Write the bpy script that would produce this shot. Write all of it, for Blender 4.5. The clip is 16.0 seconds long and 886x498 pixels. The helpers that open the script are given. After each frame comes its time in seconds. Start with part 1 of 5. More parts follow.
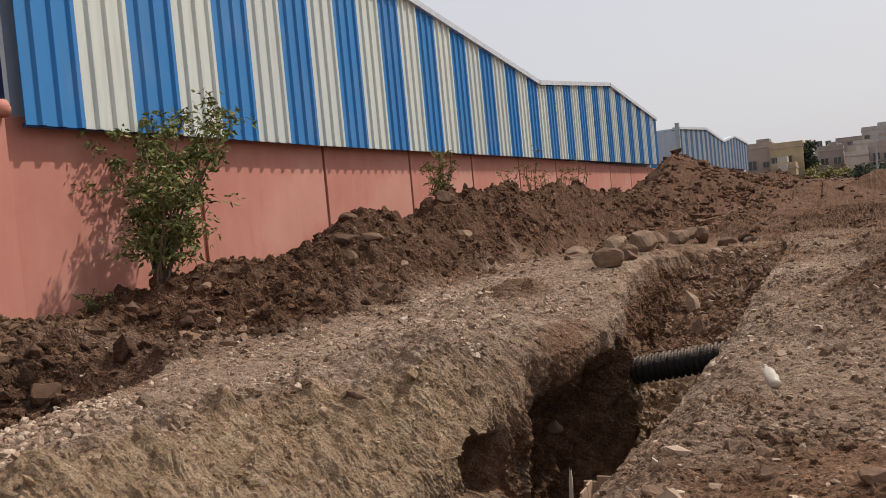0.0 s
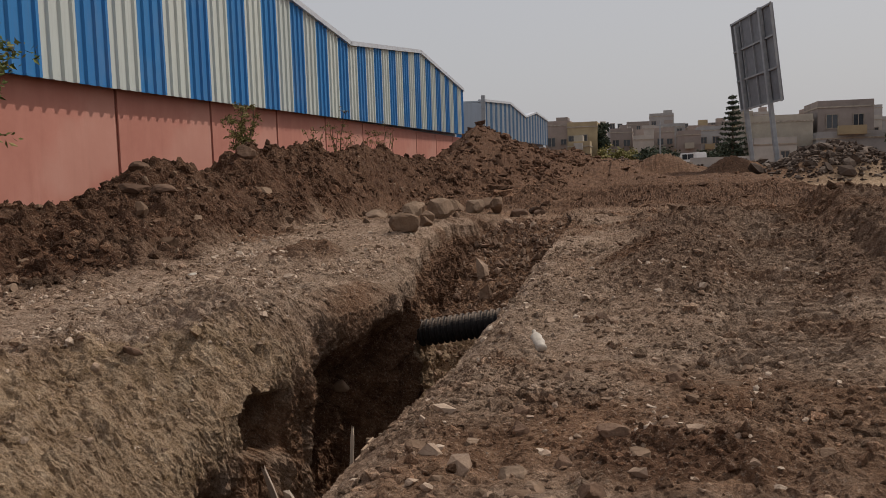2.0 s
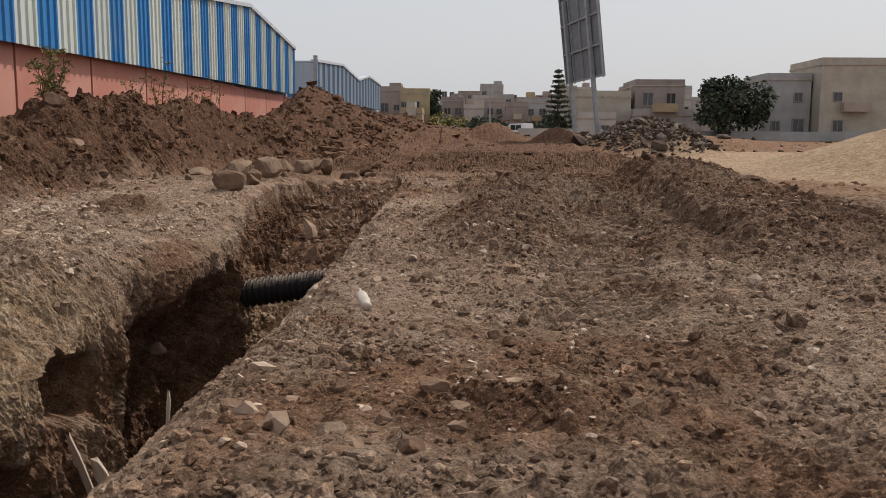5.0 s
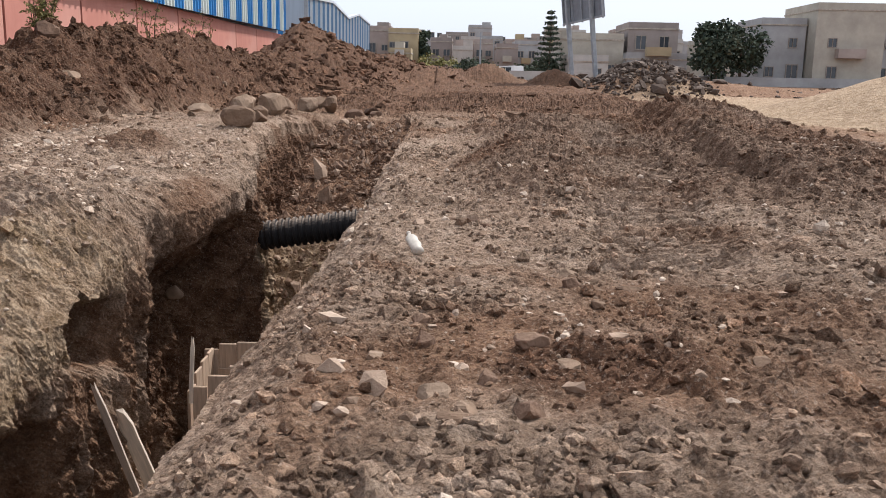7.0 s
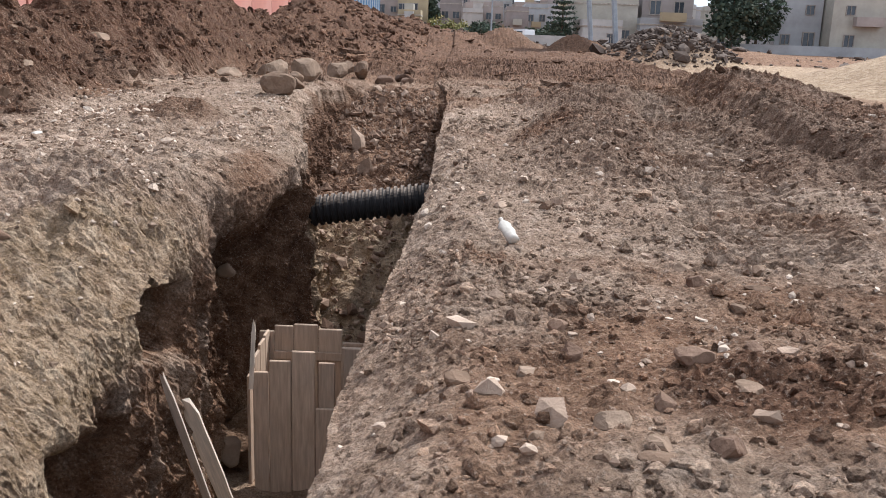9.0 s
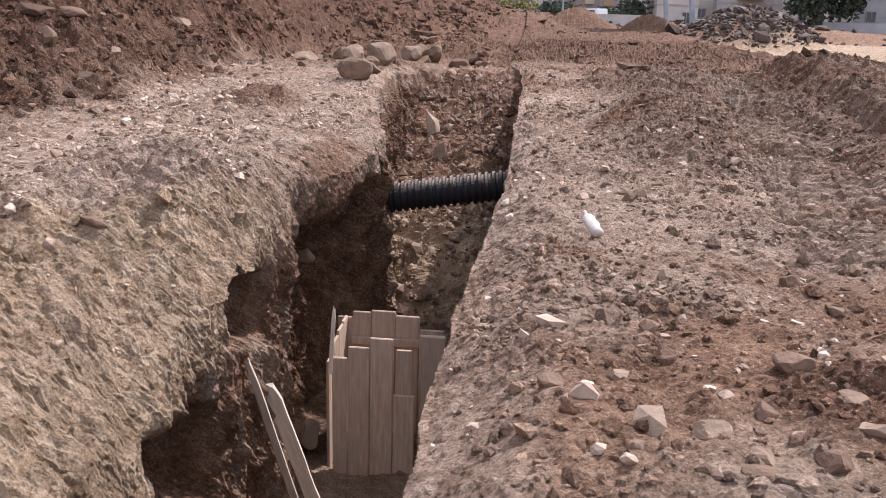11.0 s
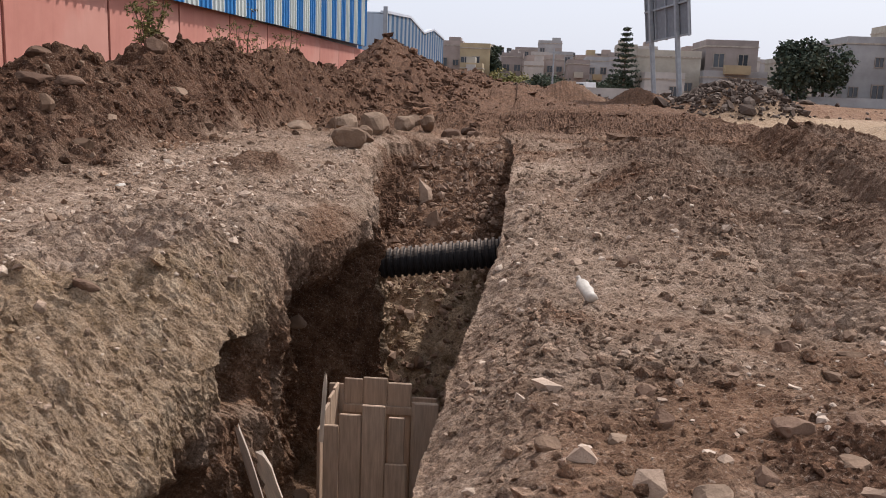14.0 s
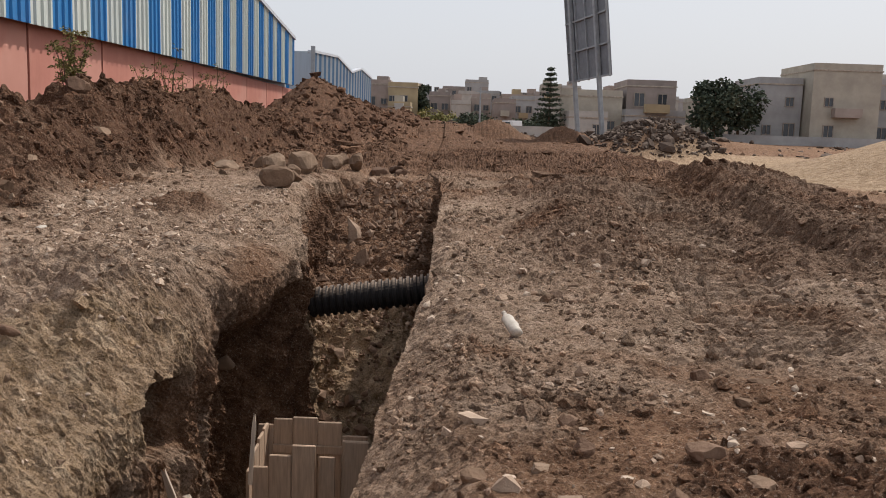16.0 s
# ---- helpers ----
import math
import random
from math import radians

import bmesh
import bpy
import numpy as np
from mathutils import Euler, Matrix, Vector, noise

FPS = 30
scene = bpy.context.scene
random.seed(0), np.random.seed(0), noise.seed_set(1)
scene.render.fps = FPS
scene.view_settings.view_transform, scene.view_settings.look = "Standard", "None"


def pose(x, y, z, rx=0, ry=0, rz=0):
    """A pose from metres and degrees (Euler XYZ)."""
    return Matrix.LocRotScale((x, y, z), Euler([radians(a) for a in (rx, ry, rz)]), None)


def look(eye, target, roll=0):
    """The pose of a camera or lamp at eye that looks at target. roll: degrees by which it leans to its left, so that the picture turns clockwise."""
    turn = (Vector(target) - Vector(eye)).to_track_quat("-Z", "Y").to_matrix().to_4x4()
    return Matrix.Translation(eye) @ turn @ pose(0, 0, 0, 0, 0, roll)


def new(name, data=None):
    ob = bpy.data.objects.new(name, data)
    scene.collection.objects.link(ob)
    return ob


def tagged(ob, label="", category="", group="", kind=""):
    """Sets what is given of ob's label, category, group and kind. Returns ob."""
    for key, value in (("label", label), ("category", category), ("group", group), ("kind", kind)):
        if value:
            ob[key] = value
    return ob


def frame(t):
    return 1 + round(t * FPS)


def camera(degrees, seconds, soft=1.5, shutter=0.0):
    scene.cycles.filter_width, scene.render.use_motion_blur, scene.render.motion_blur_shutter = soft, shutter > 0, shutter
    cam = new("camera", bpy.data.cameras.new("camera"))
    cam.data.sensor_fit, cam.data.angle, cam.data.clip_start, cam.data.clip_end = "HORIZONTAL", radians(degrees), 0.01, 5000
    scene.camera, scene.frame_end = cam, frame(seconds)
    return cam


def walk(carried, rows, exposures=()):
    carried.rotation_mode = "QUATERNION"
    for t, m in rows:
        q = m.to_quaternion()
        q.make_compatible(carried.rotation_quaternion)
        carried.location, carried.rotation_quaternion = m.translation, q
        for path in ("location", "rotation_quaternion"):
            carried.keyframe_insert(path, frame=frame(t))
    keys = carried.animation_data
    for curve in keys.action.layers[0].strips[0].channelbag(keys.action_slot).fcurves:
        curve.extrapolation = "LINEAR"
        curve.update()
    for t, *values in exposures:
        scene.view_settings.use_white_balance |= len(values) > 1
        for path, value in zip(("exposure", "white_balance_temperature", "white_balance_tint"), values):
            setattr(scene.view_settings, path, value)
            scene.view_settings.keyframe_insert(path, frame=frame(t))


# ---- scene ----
cam = camera(54.1, 16.0, soft=0.92)
PATH = [
    (0, (1.644, 0.467, 1.507), (0.77, 2.265, 1.45), -5.4),
    (0.5, (1.713, 0.467, 1.522), (0.923, 2.303, 1.464), -5.2),
    (1, (1.811, 0.294, 1.524), (1.168, 2.187, 1.467), -3.3),
    (1.5, (1.806, 0.392, 1.517), (1.307, 2.326, 1.411), -2.5),
    (2, (1.797, 0.415, 1.513), (1.339, 2.354, 1.339), -1.8),
    (2.5, (1.793, 0.426, 1.515), (1.364, 2.366, 1.29), -1.3),
    (3, (1.798, 0.414, 1.517), (1.436, 2.367, 1.28), -0.8),
    (3.5, (1.815, 0.386, 1.518), (1.552, 2.354, 1.28), -0.1),
    (3.7, (1.823, 0.375, 1.52), (1.599, 2.348, 1.281), 0.2),
    (5.8, (1.792, 0.666, 1.385), (1.739, 2.64, 1.068), 0.1),
    (6, (1.732, 0.699, 1.376), (1.676, 2.664, 1.006), 0.1),
    (6.5, (1.511, 0.824, 1.344), (1.468, 2.768, 0.877), 0.4),
    (7, (1.272, 0.992, 1.348), (1.239, 2.955, 0.962), 1.2),
    (7.5, (1.072, 1.131, 1.342), (1.051, 3.102, 1.001), 1.5),
    (8, (0.917, 1.263, 1.352), (0.895, 3.226, 0.971), 1.3),
    (8.5, (0.761, 1.392, 1.357), (0.737, 3.344, 0.921), 1.6),
    (9, (0.638, 1.402, 1.408), (0.602, 3.347, 0.941), 2.0),
    (9.5, (0.567, 1.394, 1.461), (0.499, 3.331, 0.968), 2.1),
    (10, (0.544, 1.402, 1.479), (0.432, 3.331, 0.964), 1.9),
    (12.5, (0.519, 1.437, 1.465), (0.284, 3.358, 0.961), 1.7),
    (13, (0.526, 1.439, 1.456), (0.306, 3.375, 1.007), 1.7),
    (13.5, (0.52, 1.43, 1.451), (0.321, 3.38, 1.054), 1.8),
    (14, (0.507, 1.416, 1.447), (0.333, 3.376, 1.088), 2.0),
    (14.5, (0.496, 1.375, 1.449), (0.352, 3.342, 1.121), 2.1),
    (15, (0.503, 1.359, 1.459), (0.398, 3.333, 1.154), 2.1),
    (15.5, (0.515, 1.333, 1.467), (0.454, 3.311, 1.18), 2.1),
    (16, (0.535, 1.313, 1.468), (0.517, 3.295, 1.199), 1.9),
]
EXPOSURES = [(0, -0.12, 6700, 14), (1.0, -0.38, 6900, 14), (1.5, -0.55, 6800, 14), (2.0, -0.62, 6700, 13), (2.5, -0.3, 6600, 11), (3.0, -0.32, 6600, 12), (3.7, -0.15, 6600, 11), (5.8, -0.25, 6500, 12), (6.5, 0.4, 6000, 11), (7.0, 0.43, 6000, 11), (7.5, 0.02, 6250, 13), (8.0, 0.1, 6150, 12), (8.5, 0.42, 5850, 11), (9.0, 0.66, 5650, 9), (9.5, 0.8, 5700, 9),
             (10.2, 0.8, 5700, 12), (12.5, 0.78, 5750, 24), (13.5, 0.42, 6000, 20), (14.5, 0.04, 6250, 12), (16, -0.04, 6450, 12)]
walk(cam, [(row[0], look(*row[1:])) for row in PATH], EXPOSURES)

# ---------------------------------------------------------------- world, sun
SUN = Vector((0.42, 0.42, 0.80)).normalized()
world = bpy.data.worlds.new("sky")
scene.world = world
world.use_nodes = True
wn = world.node_tree
wn.nodes.clear()
sky = wn.nodes.new("ShaderNodeTexSky")
sky.sky_type = 'NISHITA'
sky.sun_disc = False
sky.sun_elevation = math.asin(SUN.z)
sky.sun_rotation = math.atan2(SUN.x, SUN.y)
sky.dust_density, sky.air_density, sky.ozone_density = 5.0, 1.2, 1.0
haze = wn.nodes.new("ShaderNodeMix")
haze.data_type = 'RGBA'
haze.inputs[0].default_value = 0.72
haze.inputs[7].default_value = (8.5, 8.85, 9.35, 1)
bgn = wn.nodes.new("ShaderNodeBackground")
bgn.inputs[1].default_value = 0.10
won = wn.nodes.new("ShaderNodeOutputWorld")
wn.links.new(sky.outputs[0], haze.inputs[6])
wn.links.new(haze.outputs[2], bgn.inputs[0])
wn.links.new(bgn.outputs[0], won.inputs[0])
sun_data = bpy.data.lights.new("sun", 'SUN')
sun_data.energy, sun_data.angle, sun_data.color = 3.6, radians(0.9), (1.0, 0.95, 0.87)
sun_lamp = new("sun", sun_data)
sun_lamp.rotation_euler = (-SUN).to_track_quat('-Z', 'Y').to_euler()


# ---------------------------------------------------------------- noise
def lattice(ix, iy, iz, seed):
    h = (ix * 374761393 + iy * 668265263 + iz * 2147483647 + seed * 974634777) & 0xFFFFFFFF
    h = ((h ^ (h >> 13)) * 1274126177) & 0xFFFFFFFF
    h = ((h ^ (h >> 15)) * 2246822519) & 0xFFFFFFFF
    h = h ^ (h >> 16)
    return (h & 0xFFFFFF) / 8388607.5 - 1.0


def vnoise(x, y, z=0.0, seed=0):
    x, y, z = np.broadcast_arrays(np.asarray(x, float), np.asarray(y, float), np.asarray(z, float))
    fx, fy, fz = np.floor(x), np.floor(y), np.floor(z)
    ix, iy, iz = fx.astype(np.int64), fy.astype(np.int64), fz.astype(np.int64)
    ux, uy, uz = x - fx, y - fy, z - fz
    ux, uy, uz = ux * ux * (3 - 2 * ux), uy * uy * (3 - 2 * uy), uz * uz * (3 - 2 * uz)
    total = 0
    for a in (0, 1):
        for b in (0, 1):
            for c in (0, 1):
                w = (ux if a else 1 - ux) * (uy if b else 1 - uy) * (uz if c else 1 - uz)
                total = total + w * lattice(ix + a, iy + b, iz + c, seed)
    return total


def fbm(x, y, z=0.0, size=1.0, octaves=3, seed=0):
    total, amp, norm = 0, 1.0, 0
    for k in range(octaves):
        f = 2.03 ** k / size
        total = total + amp * vnoise(np.asarray(x) * f + 17 * k, np.asarray(y) * f - 9 * k, np.asarray(z) * f, seed + k)
        norm += amp
        amp *= 0.55
    return total / norm


def lumps(x, y, cell, seed, fill=0.6, flat=0.75):
    """Clods of uneven size pressed into the ground, in metres of height."""
    w = 0.22 * cell
    gx = (x + w * vnoise(x / cell * 2.7, y / cell * 2.7, 1.5, seed + 7)) / cell
    gy = (y + w * vnoise(x / cell * 2.7, y / cell * 2.7, 8.5, seed + 8)) / cell
    ix, iy = np.floor(gx).astype(np.int64), np.floor(gy).astype(np.int64)
    best = np.zeros_like(gx)
    for a in (-1, 0, 1):
        for b in (-1, 0, 1):
            u = lattice(ix + a, iy + b, 1, seed)
            cx = ix + a + 0.5 + 0.42 * lattice(ix + a, iy + b, 2, seed)
            cy = iy + b + 0.5 + 0.42 * lattice(ix + a, iy + b, 3, seed)
            r = np.where(u * 0.5 + 0.5 < fill, 0.24 + 0.26 * (lattice(ix + a, iy + b, 4, seed) * 0.5 + 0.5), 0.001)
            dx, dy = gx - cx, gy - cy
            lean = lattice(ix + a, iy + b, 5, seed) * dx + lattice(ix + a, iy + b, 6, seed) * dy
            h = np.sqrt(np.maximum(r * r - dx * dx - dy * dy, 0))
            best = np.maximum(best, np.minimum(h, 0.72 * r + 0.5 * lean) * flat)
    return np.maximum(best, 0) * cell


def ss(a, b, x):
    t = np.clip((x - a) / (b - a), 0, 1)
    return t * t * (3 - 2 * t)


# ---------------------------------------------------------------- materials
def material(name, rough=0.9, metal=0.0, spec=0.3):
    m = bpy.data.materials.new(name)
    m.use_nodes = True
    b = m.node_tree.nodes["Principled BSDF"]
    b.inputs["Roughness"].default_value = rough
    b.inputs["Metallic"].default_value = metal
    b.inputs["Specular IOR Level"].default_value = spec
    return m, m.node_tree, b


def nnode(nt, scale, detail=5.0, rough=0.6, coord="Object", stretch=None):
    tc = nt.nodes.new("ShaderNodeTexCoord")
    no = nt.nodes.new("ShaderNodeTexNoise")
    no.inputs["Scale"].default_value = scale
    no.inputs["Detail"].default_value = detail
    no.inputs["Roughness"].default_value = rough
    if stretch:
        mp = nt.nodes.new("ShaderNodeMapping")
        mp.inputs["Scale"].default_value = stretch
        nt.links.new(tc.outputs[coord], mp.inputs[0])
        nt.links.new(mp.outputs[0], no.inputs["Vector"])
    else:
        nt.links.new(tc.outputs[coord], no.inputs["Vector"])
    return no.outputs["Fac"]


def ramp(nt, fac, stops):
    r = nt.nodes.new("ShaderNodeValToRGB")
    e = r.color_ramp.elements
    while len(e) < len(stops):
        e.new(0.5)
    for el, (p, c) in zip(e, stops):
        el.position = p
        el.color = (*c, 1) if len(c) == 3 else c
    nt.links.new(fac, r.inputs[0])
    return r.outputs[0]


def mixc(nt, fac, a, b, blend='MIX'):
    m = nt.nodes.new("ShaderNodeMix")
    m.data_type = 'RGBA'
    m.blend_type = blend
    for s, v in ((0, fac), (6, a), (7, b)):
        if hasattr(v, "is_linked"):
            nt.links.new(v, m.inputs[s])
        elif s == 0:
            m.inputs[0].default_value = v
        else:
            m.inputs[s].default_value = (*v, 1)
    return m.outputs[2]


def mathn(nt, op, a, b=None):
    m = nt.nodes.new("ShaderNodeMath")
    m.operation = op
    for i, v in enumerate((a, b)):
        if v is None:
            continue
        if hasattr(v, "is_linked"):
            nt.links.new(v, m.inputs[i])
        else:
            m.inputs[i].default_value = v
    return m.outputs[0]


def bump(nt, b, height, strength=0.5, dist=0.02, after=None):
    n = nt.nodes.new("ShaderNodeBump")
    n.inputs["Strength"].default_value = strength
    n.inputs["Distance"].default_value = dist
    nt.links.new(height, n.inputs["Height"])
    if after is not None:
        nt.links.new(after, n.inputs["Normal"])
    nt.links.new(n.outputs[0], b.inputs["Normal"])
    return n.outputs[0]


def attribute(nt, name):
    a = nt.nodes.new("ShaderNodeAttribute")
    a.attribute_name = name
    return a.outputs["Fac"]


def soil_material(name, crumb=False):
    m, nt, b = material(name, 0.95, spec=0.12)
    big = nnode(nt, 0.9, 5)
    mid = nnode(nt, 7.0, 6, 0.65)
    fine = nnode(nt, 60.0, 4, 0.7)
    mid_brown = ramp(nt, mid, [(0.28, (0.123, 0.065, 0.038)), (0.5, (0.222, 0.126, 0.076)), (0.72, (0.338, 0.21, 0.133))])
    pale = ramp(nt, mid, [(0.25, (0.210, 0.139, 0.093)), (0.5, (0.356, 0.254, 0.182)), (0.75, (0.52, 0.40, 0.305))])
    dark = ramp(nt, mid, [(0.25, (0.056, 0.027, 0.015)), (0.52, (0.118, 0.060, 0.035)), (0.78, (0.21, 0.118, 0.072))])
    sand = ramp(nt, mid, [(0.28, (0.235, 0.155, 0.083)), (0.5, (0.385, 0.272, 0.176)), (0.72, (0.53, 0.405, 0.28))])
    jitter = mathn(nt, 'MULTIPLY', mathn(nt, 'SUBTRACT', big, 0.5), 1.1)
    def zone(name):
        a = attribute(nt, name)
        z = mathn(nt, 'ADD', a, mathn(nt, 'MULTIPLY', jitter, mathn(nt, 'MULTIPLY', a, 1.0)))
        n = nt.nodes.new("ShaderNodeClamp")
        nt.links.new(z, n.inputs[0])
        return n.outputs[0]
    c = mixc(nt, zone("pale"), mid_brown, pale)
    c = mixc(nt, zone("sand"), c, sand)
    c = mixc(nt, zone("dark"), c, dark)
    speck = nnode(nt, 48.0, 4, 0.65)
    c = mixc(nt, ramp(nt, speck, [(0.57, (0, 0, 0)), (0.64, (0.5, 0.5, 0.5))]), c, (0.45, 0.345, 0.265))
    c = mixc(nt, ramp(nt, speck, [(0.33, (0.5, 0.5, 0.5)), (0.42, (0, 0, 0))]), c, (0.075, 0.045, 0.03))
    dust = ramp(nt, nnode(nt, 3.2, 5, 0.6), [(0.42, (0.86, 0.85, 0.84)), (0.66, (1.12, 1.12, 1.12))])
    c = mixc(nt, 1.0, c, dust, 'MULTIPLY')
    grain = ramp(nt, fine, [(0.33, (0.48, 0.46, 0.44)), (0.5, (1, 1, 1)), (0.68, (1.45, 1.42, 1.36))])
    c = mixc(nt, 0.75, c, grain, 'MULTIPLY')
    if crumb:
        g = nt.nodes.new("ShaderNodeNewGeometry")
        c = mixc(nt, 1.0, c, ramp(nt, g.outputs["Random Per Island"], [(0, (0.58, 0.56, 0.54)), (0.6, (0.98, 0.98, 0.98)), (1, (1.6, 1.58, 1.55))]), 'MULTIPLY')
    nt.links.new(c, b.inputs["Base Color"])
    v = nt.nodes.new("ShaderNodeTexVoronoi")
    v.inputs["Scale"].default_value = 38.0
    tc = nt.nodes.new("ShaderNodeTexCoord")
    nt.links.new(tc.outputs["Object"], v.inputs["Vector"])
    n1 = bump(nt, b, mathn(nt, 'SUBTRACT', 1.0, v.outputs["Distance"]), 0.45, 0.03)
    n2 = bump(nt, b, nnode(nt, 24.0, 8, 0.7), 0.85, 0.06, n1)
    bump(nt, b, nnode(nt, 120.0, 4, 0.65), 0.7, 0.012, n2)
    return m


def stone_material(name, lo, mi, hi, scale=9.0):
    m, nt, b = material(name, 0.92, spec=0.2)
    info = nt.nodes.new("ShaderNodeNewGeometry")
    isl = info.outputs["Random Per Island"]
    obj = nt.nodes.new("ShaderNodeObjectInfo")
    r = mathn(nt, 'FRACT', mathn(nt, 'ADD', isl, obj.outputs["Random"]))
    c = ramp(nt, r, [(0.0, lo), (0.55, mi), (1.0, hi)])
    g = ramp(nt, nnode(nt, scale, 6, 0.7), [(0.3, (0.6, 0.57, 0.54)), (0.7, (1.25, 1.22, 1.18))])
    c = mixc(nt, 0.8, c, g, 'MULTIPLY')
    nt.links.new(c, b.inputs["Base Color"])
    bump(nt, b, nnode(nt, scale * 4, 6, 0.7), 0.6, 0.02)
    return m


def plain_material(name, colour, rough=0.7, metal=0.0, spec=0.3, vary=0.25, scale=3.0, bump_s=0.15, stretch=None):
    m, nt, b = material(name, rough, metal, spec)
    f = nnode(nt, scale, 6, 0.65, stretch=stretch)
    lo = tuple(c * (1 - vary) for c in colour)
    hi = tuple(min(1, c * (1 + vary * 0.7)) for c in colour)
    c = ramp(nt, f, [(0.3, lo), (0.7, hi)])
    nt.links.new(c, b.inputs["Base Color"])
    if bump_s:
        bump(nt, b, nnode(nt, scale * 9, 4, 0.7), bump_s, 0.01)
    return m


def sheet_material(name, colour):
    m, nt, b = material(name, 0.6, 0.0, 0.22)
    streak = nnode(nt, 2.2, 6, 0.7, stretch=(3.0, 3.0, 0.18))
    blot = nnode(nt, 0.7, 4)
    obj = nt.nodes.new("ShaderNodeObjectInfo")
    tone = ramp(nt, obj.outputs["Random"], [(0, (0.93, 0.94, 0.96)), (1, (1.05, 1.04, 1.02))])
    c = mixc(nt, 1.0, colour, tone, 'MULTIPLY')
    dirt = ramp(nt, streak, [(0.48, (0, 0, 0)), (0.8, (0.6, 0.6, 0.6))])
    c = mixc(nt, dirt, c, tuple(v * 0.55 + 0.06 for v in colour))
    c = mixc(nt, ramp(nt, blot, [(0.5, (0, 0, 0)), (0.95, (0.2, 0.2, 0.2))]), c, (0.42, 0.40, 0.37))
    nt.links.new(c, b.inputs["Base Color"])
    bump(nt, b, nnode(nt, 1.4, 3), 0.12, 0.02)
    return m


def wall_paint_material():
    m, nt, b = material("pink_wall_paint", 0.85, spec=0.2)
    base = ramp(nt, nnode(nt, 0.8, 6, 0.6), [(0.3, (0.47, 0.195, 0.148)), (0.55, (0.53, 0.235, 0.18)), (0.75, (0.58, 0.285, 0.225))])
    streak = ramp(nt, nnode(nt, 1.6, 6, 0.7, stretch=(2.5, 2.5, 0.25)), [(0.5, (0, 0, 0)), (0.85, (0.55, 0.55, 0.55))])
    c = mixc(nt, streak, base, (0.40, 0.17, 0.125))
    patch = ramp(nt, nnode(nt, 0.35, 3, 0.5), [(0.56, (0, 0, 0)), (0.62, (0.4, 0.4, 0.4))])
    c = mixc(nt, patch, c, (0.57, 0.31, 0.245))
    nt.links.new(c, b.inputs["Base Color"])
    bump(nt, b, nnode(nt, 30, 5, 0.7), 0.2, 0.01)
    return m


def leaf_material(name, lo, hi, dry):
    m, nt, b = material(name, 0.8, spec=0.12)
    g = nt.nodes.new("ShaderNodeNewGeometry")
    c = ramp(nt, g.outputs["Random Per Island"], [(0.0, lo), (0.8, hi), (1.0, dry)])
    nt.links.new(c, b.inputs["Base Color"])
    b.inputs["Transmission Weight"].default_value = 0.0
    return m


def wood_material(name, colour, grey=0.3):
    m, nt, b = material(name, 0.8, spec=0.2)
    f = nnode(nt, 5.0, 7, 0.65, stretch=(9, 9, 0.7))
    lo = tuple(c * 0.6 for c in colour)
    c = ramp(nt, f, [(0.3, lo), (0.7, colour)])
    obj = nt.nodes.new("ShaderNodeObjectInfo")
    c = mixc(nt, 1.0, c, ramp(nt, obj.outputs["Random"], [(0, (0.78, 0.76, 0.74)), (1, (1.15, 1.12, 1.08))]), 'MULTIPLY')
    c = mixc(nt, ramp(nt, nnode(nt, 4, 4), [(0.45, (0, 0, 0)), (0.8, (grey, grey, grey))]), c, (0.36, 0.30, 0.25))
    nt.links.new(c, b.inputs["Base Color"])
    bump(nt, b, f, 0.3, 0.01)
    return m


SOIL = soil_material("soil")
CRUMB = soil_material("soil_crumbs", True)
CLOD = stone_material("clod_soil", (0.12, 0.071, 0.047), (0.225, 0.145, 0.10), (0.36, 0.26, 0.19))
CLOD_DARK = stone_material("dark_clod_soil", (0.06, 0.034, 0.022), (0.115, 0.068, 0.045), (0.21, 0.135, 0.094))
PEBBLE = stone_material("pebble_stone", (0.20, 0.135, 0.093), (0.37, 0.268, 0.196), (0.60, 0.49, 0.39))
ROCK = stone_material("boulder_stone", (0.13, 0.082, 0.053), (0.205, 0.136, 0.092), (0.30, 0.215, 0.152), 3.5)
RUBBLE = stone_material("rubble_stone", (0.055, 0.037, 0.028), (0.10, 0.071, 0.055), (0.21, 0.165, 0.135), 3.0)
BLUE = sheet_material("blue_sheet_metal", (0.035, 0.20, 0.47))
CREAM = sheet_material("cream_sheet_metal", (0.56, 0.60, 0.56))
FADED_BLUE = sheet_material("faded_blue_sheet_metal", (0.10, 0.20, 0.33))
FADED_CREAM = sheet_material("faded_grey_sheet_metal", (0.42, 0.46, 0.49))
GREYBLUE = sheet_material("grey_sheet_metal", (0.42, 0.47, 0.52))
RIDGE = plain_material("galvanised_flashing", (0.55, 0.57, 0.6), 0.5, 0.3, vary=0.15)
PINK = wall_paint_material()
JOINT = plain_material("brown_joint_post", (0.20, 0.065, 0.045), 0.85)
CONCRETE = plain_material("weathered_concrete", (0.40, 0.34, 0.28), 0.92, vary=0.35)
DARKBLUE = plain_material("dark_blue_paint", (0.02, 0.045, 0.13), 0.5)
BLACK = plain_material("black_plastic", (0.016, 0.016, 0.018), 0.42, spec=0.5, vary=0.4, scale=8)
DUST = plain_material("dusty_black_plastic", (0.11, 0.09, 0.075), 0.8, vary=0.6, scale=10)
WOOD = wood_material("formwork_wood", (0.56, 0.41, 0.30))
WOOD_PALE = wood_material("pale_splintered_wood", (0.78, 0.66, 0.54), 0.1)
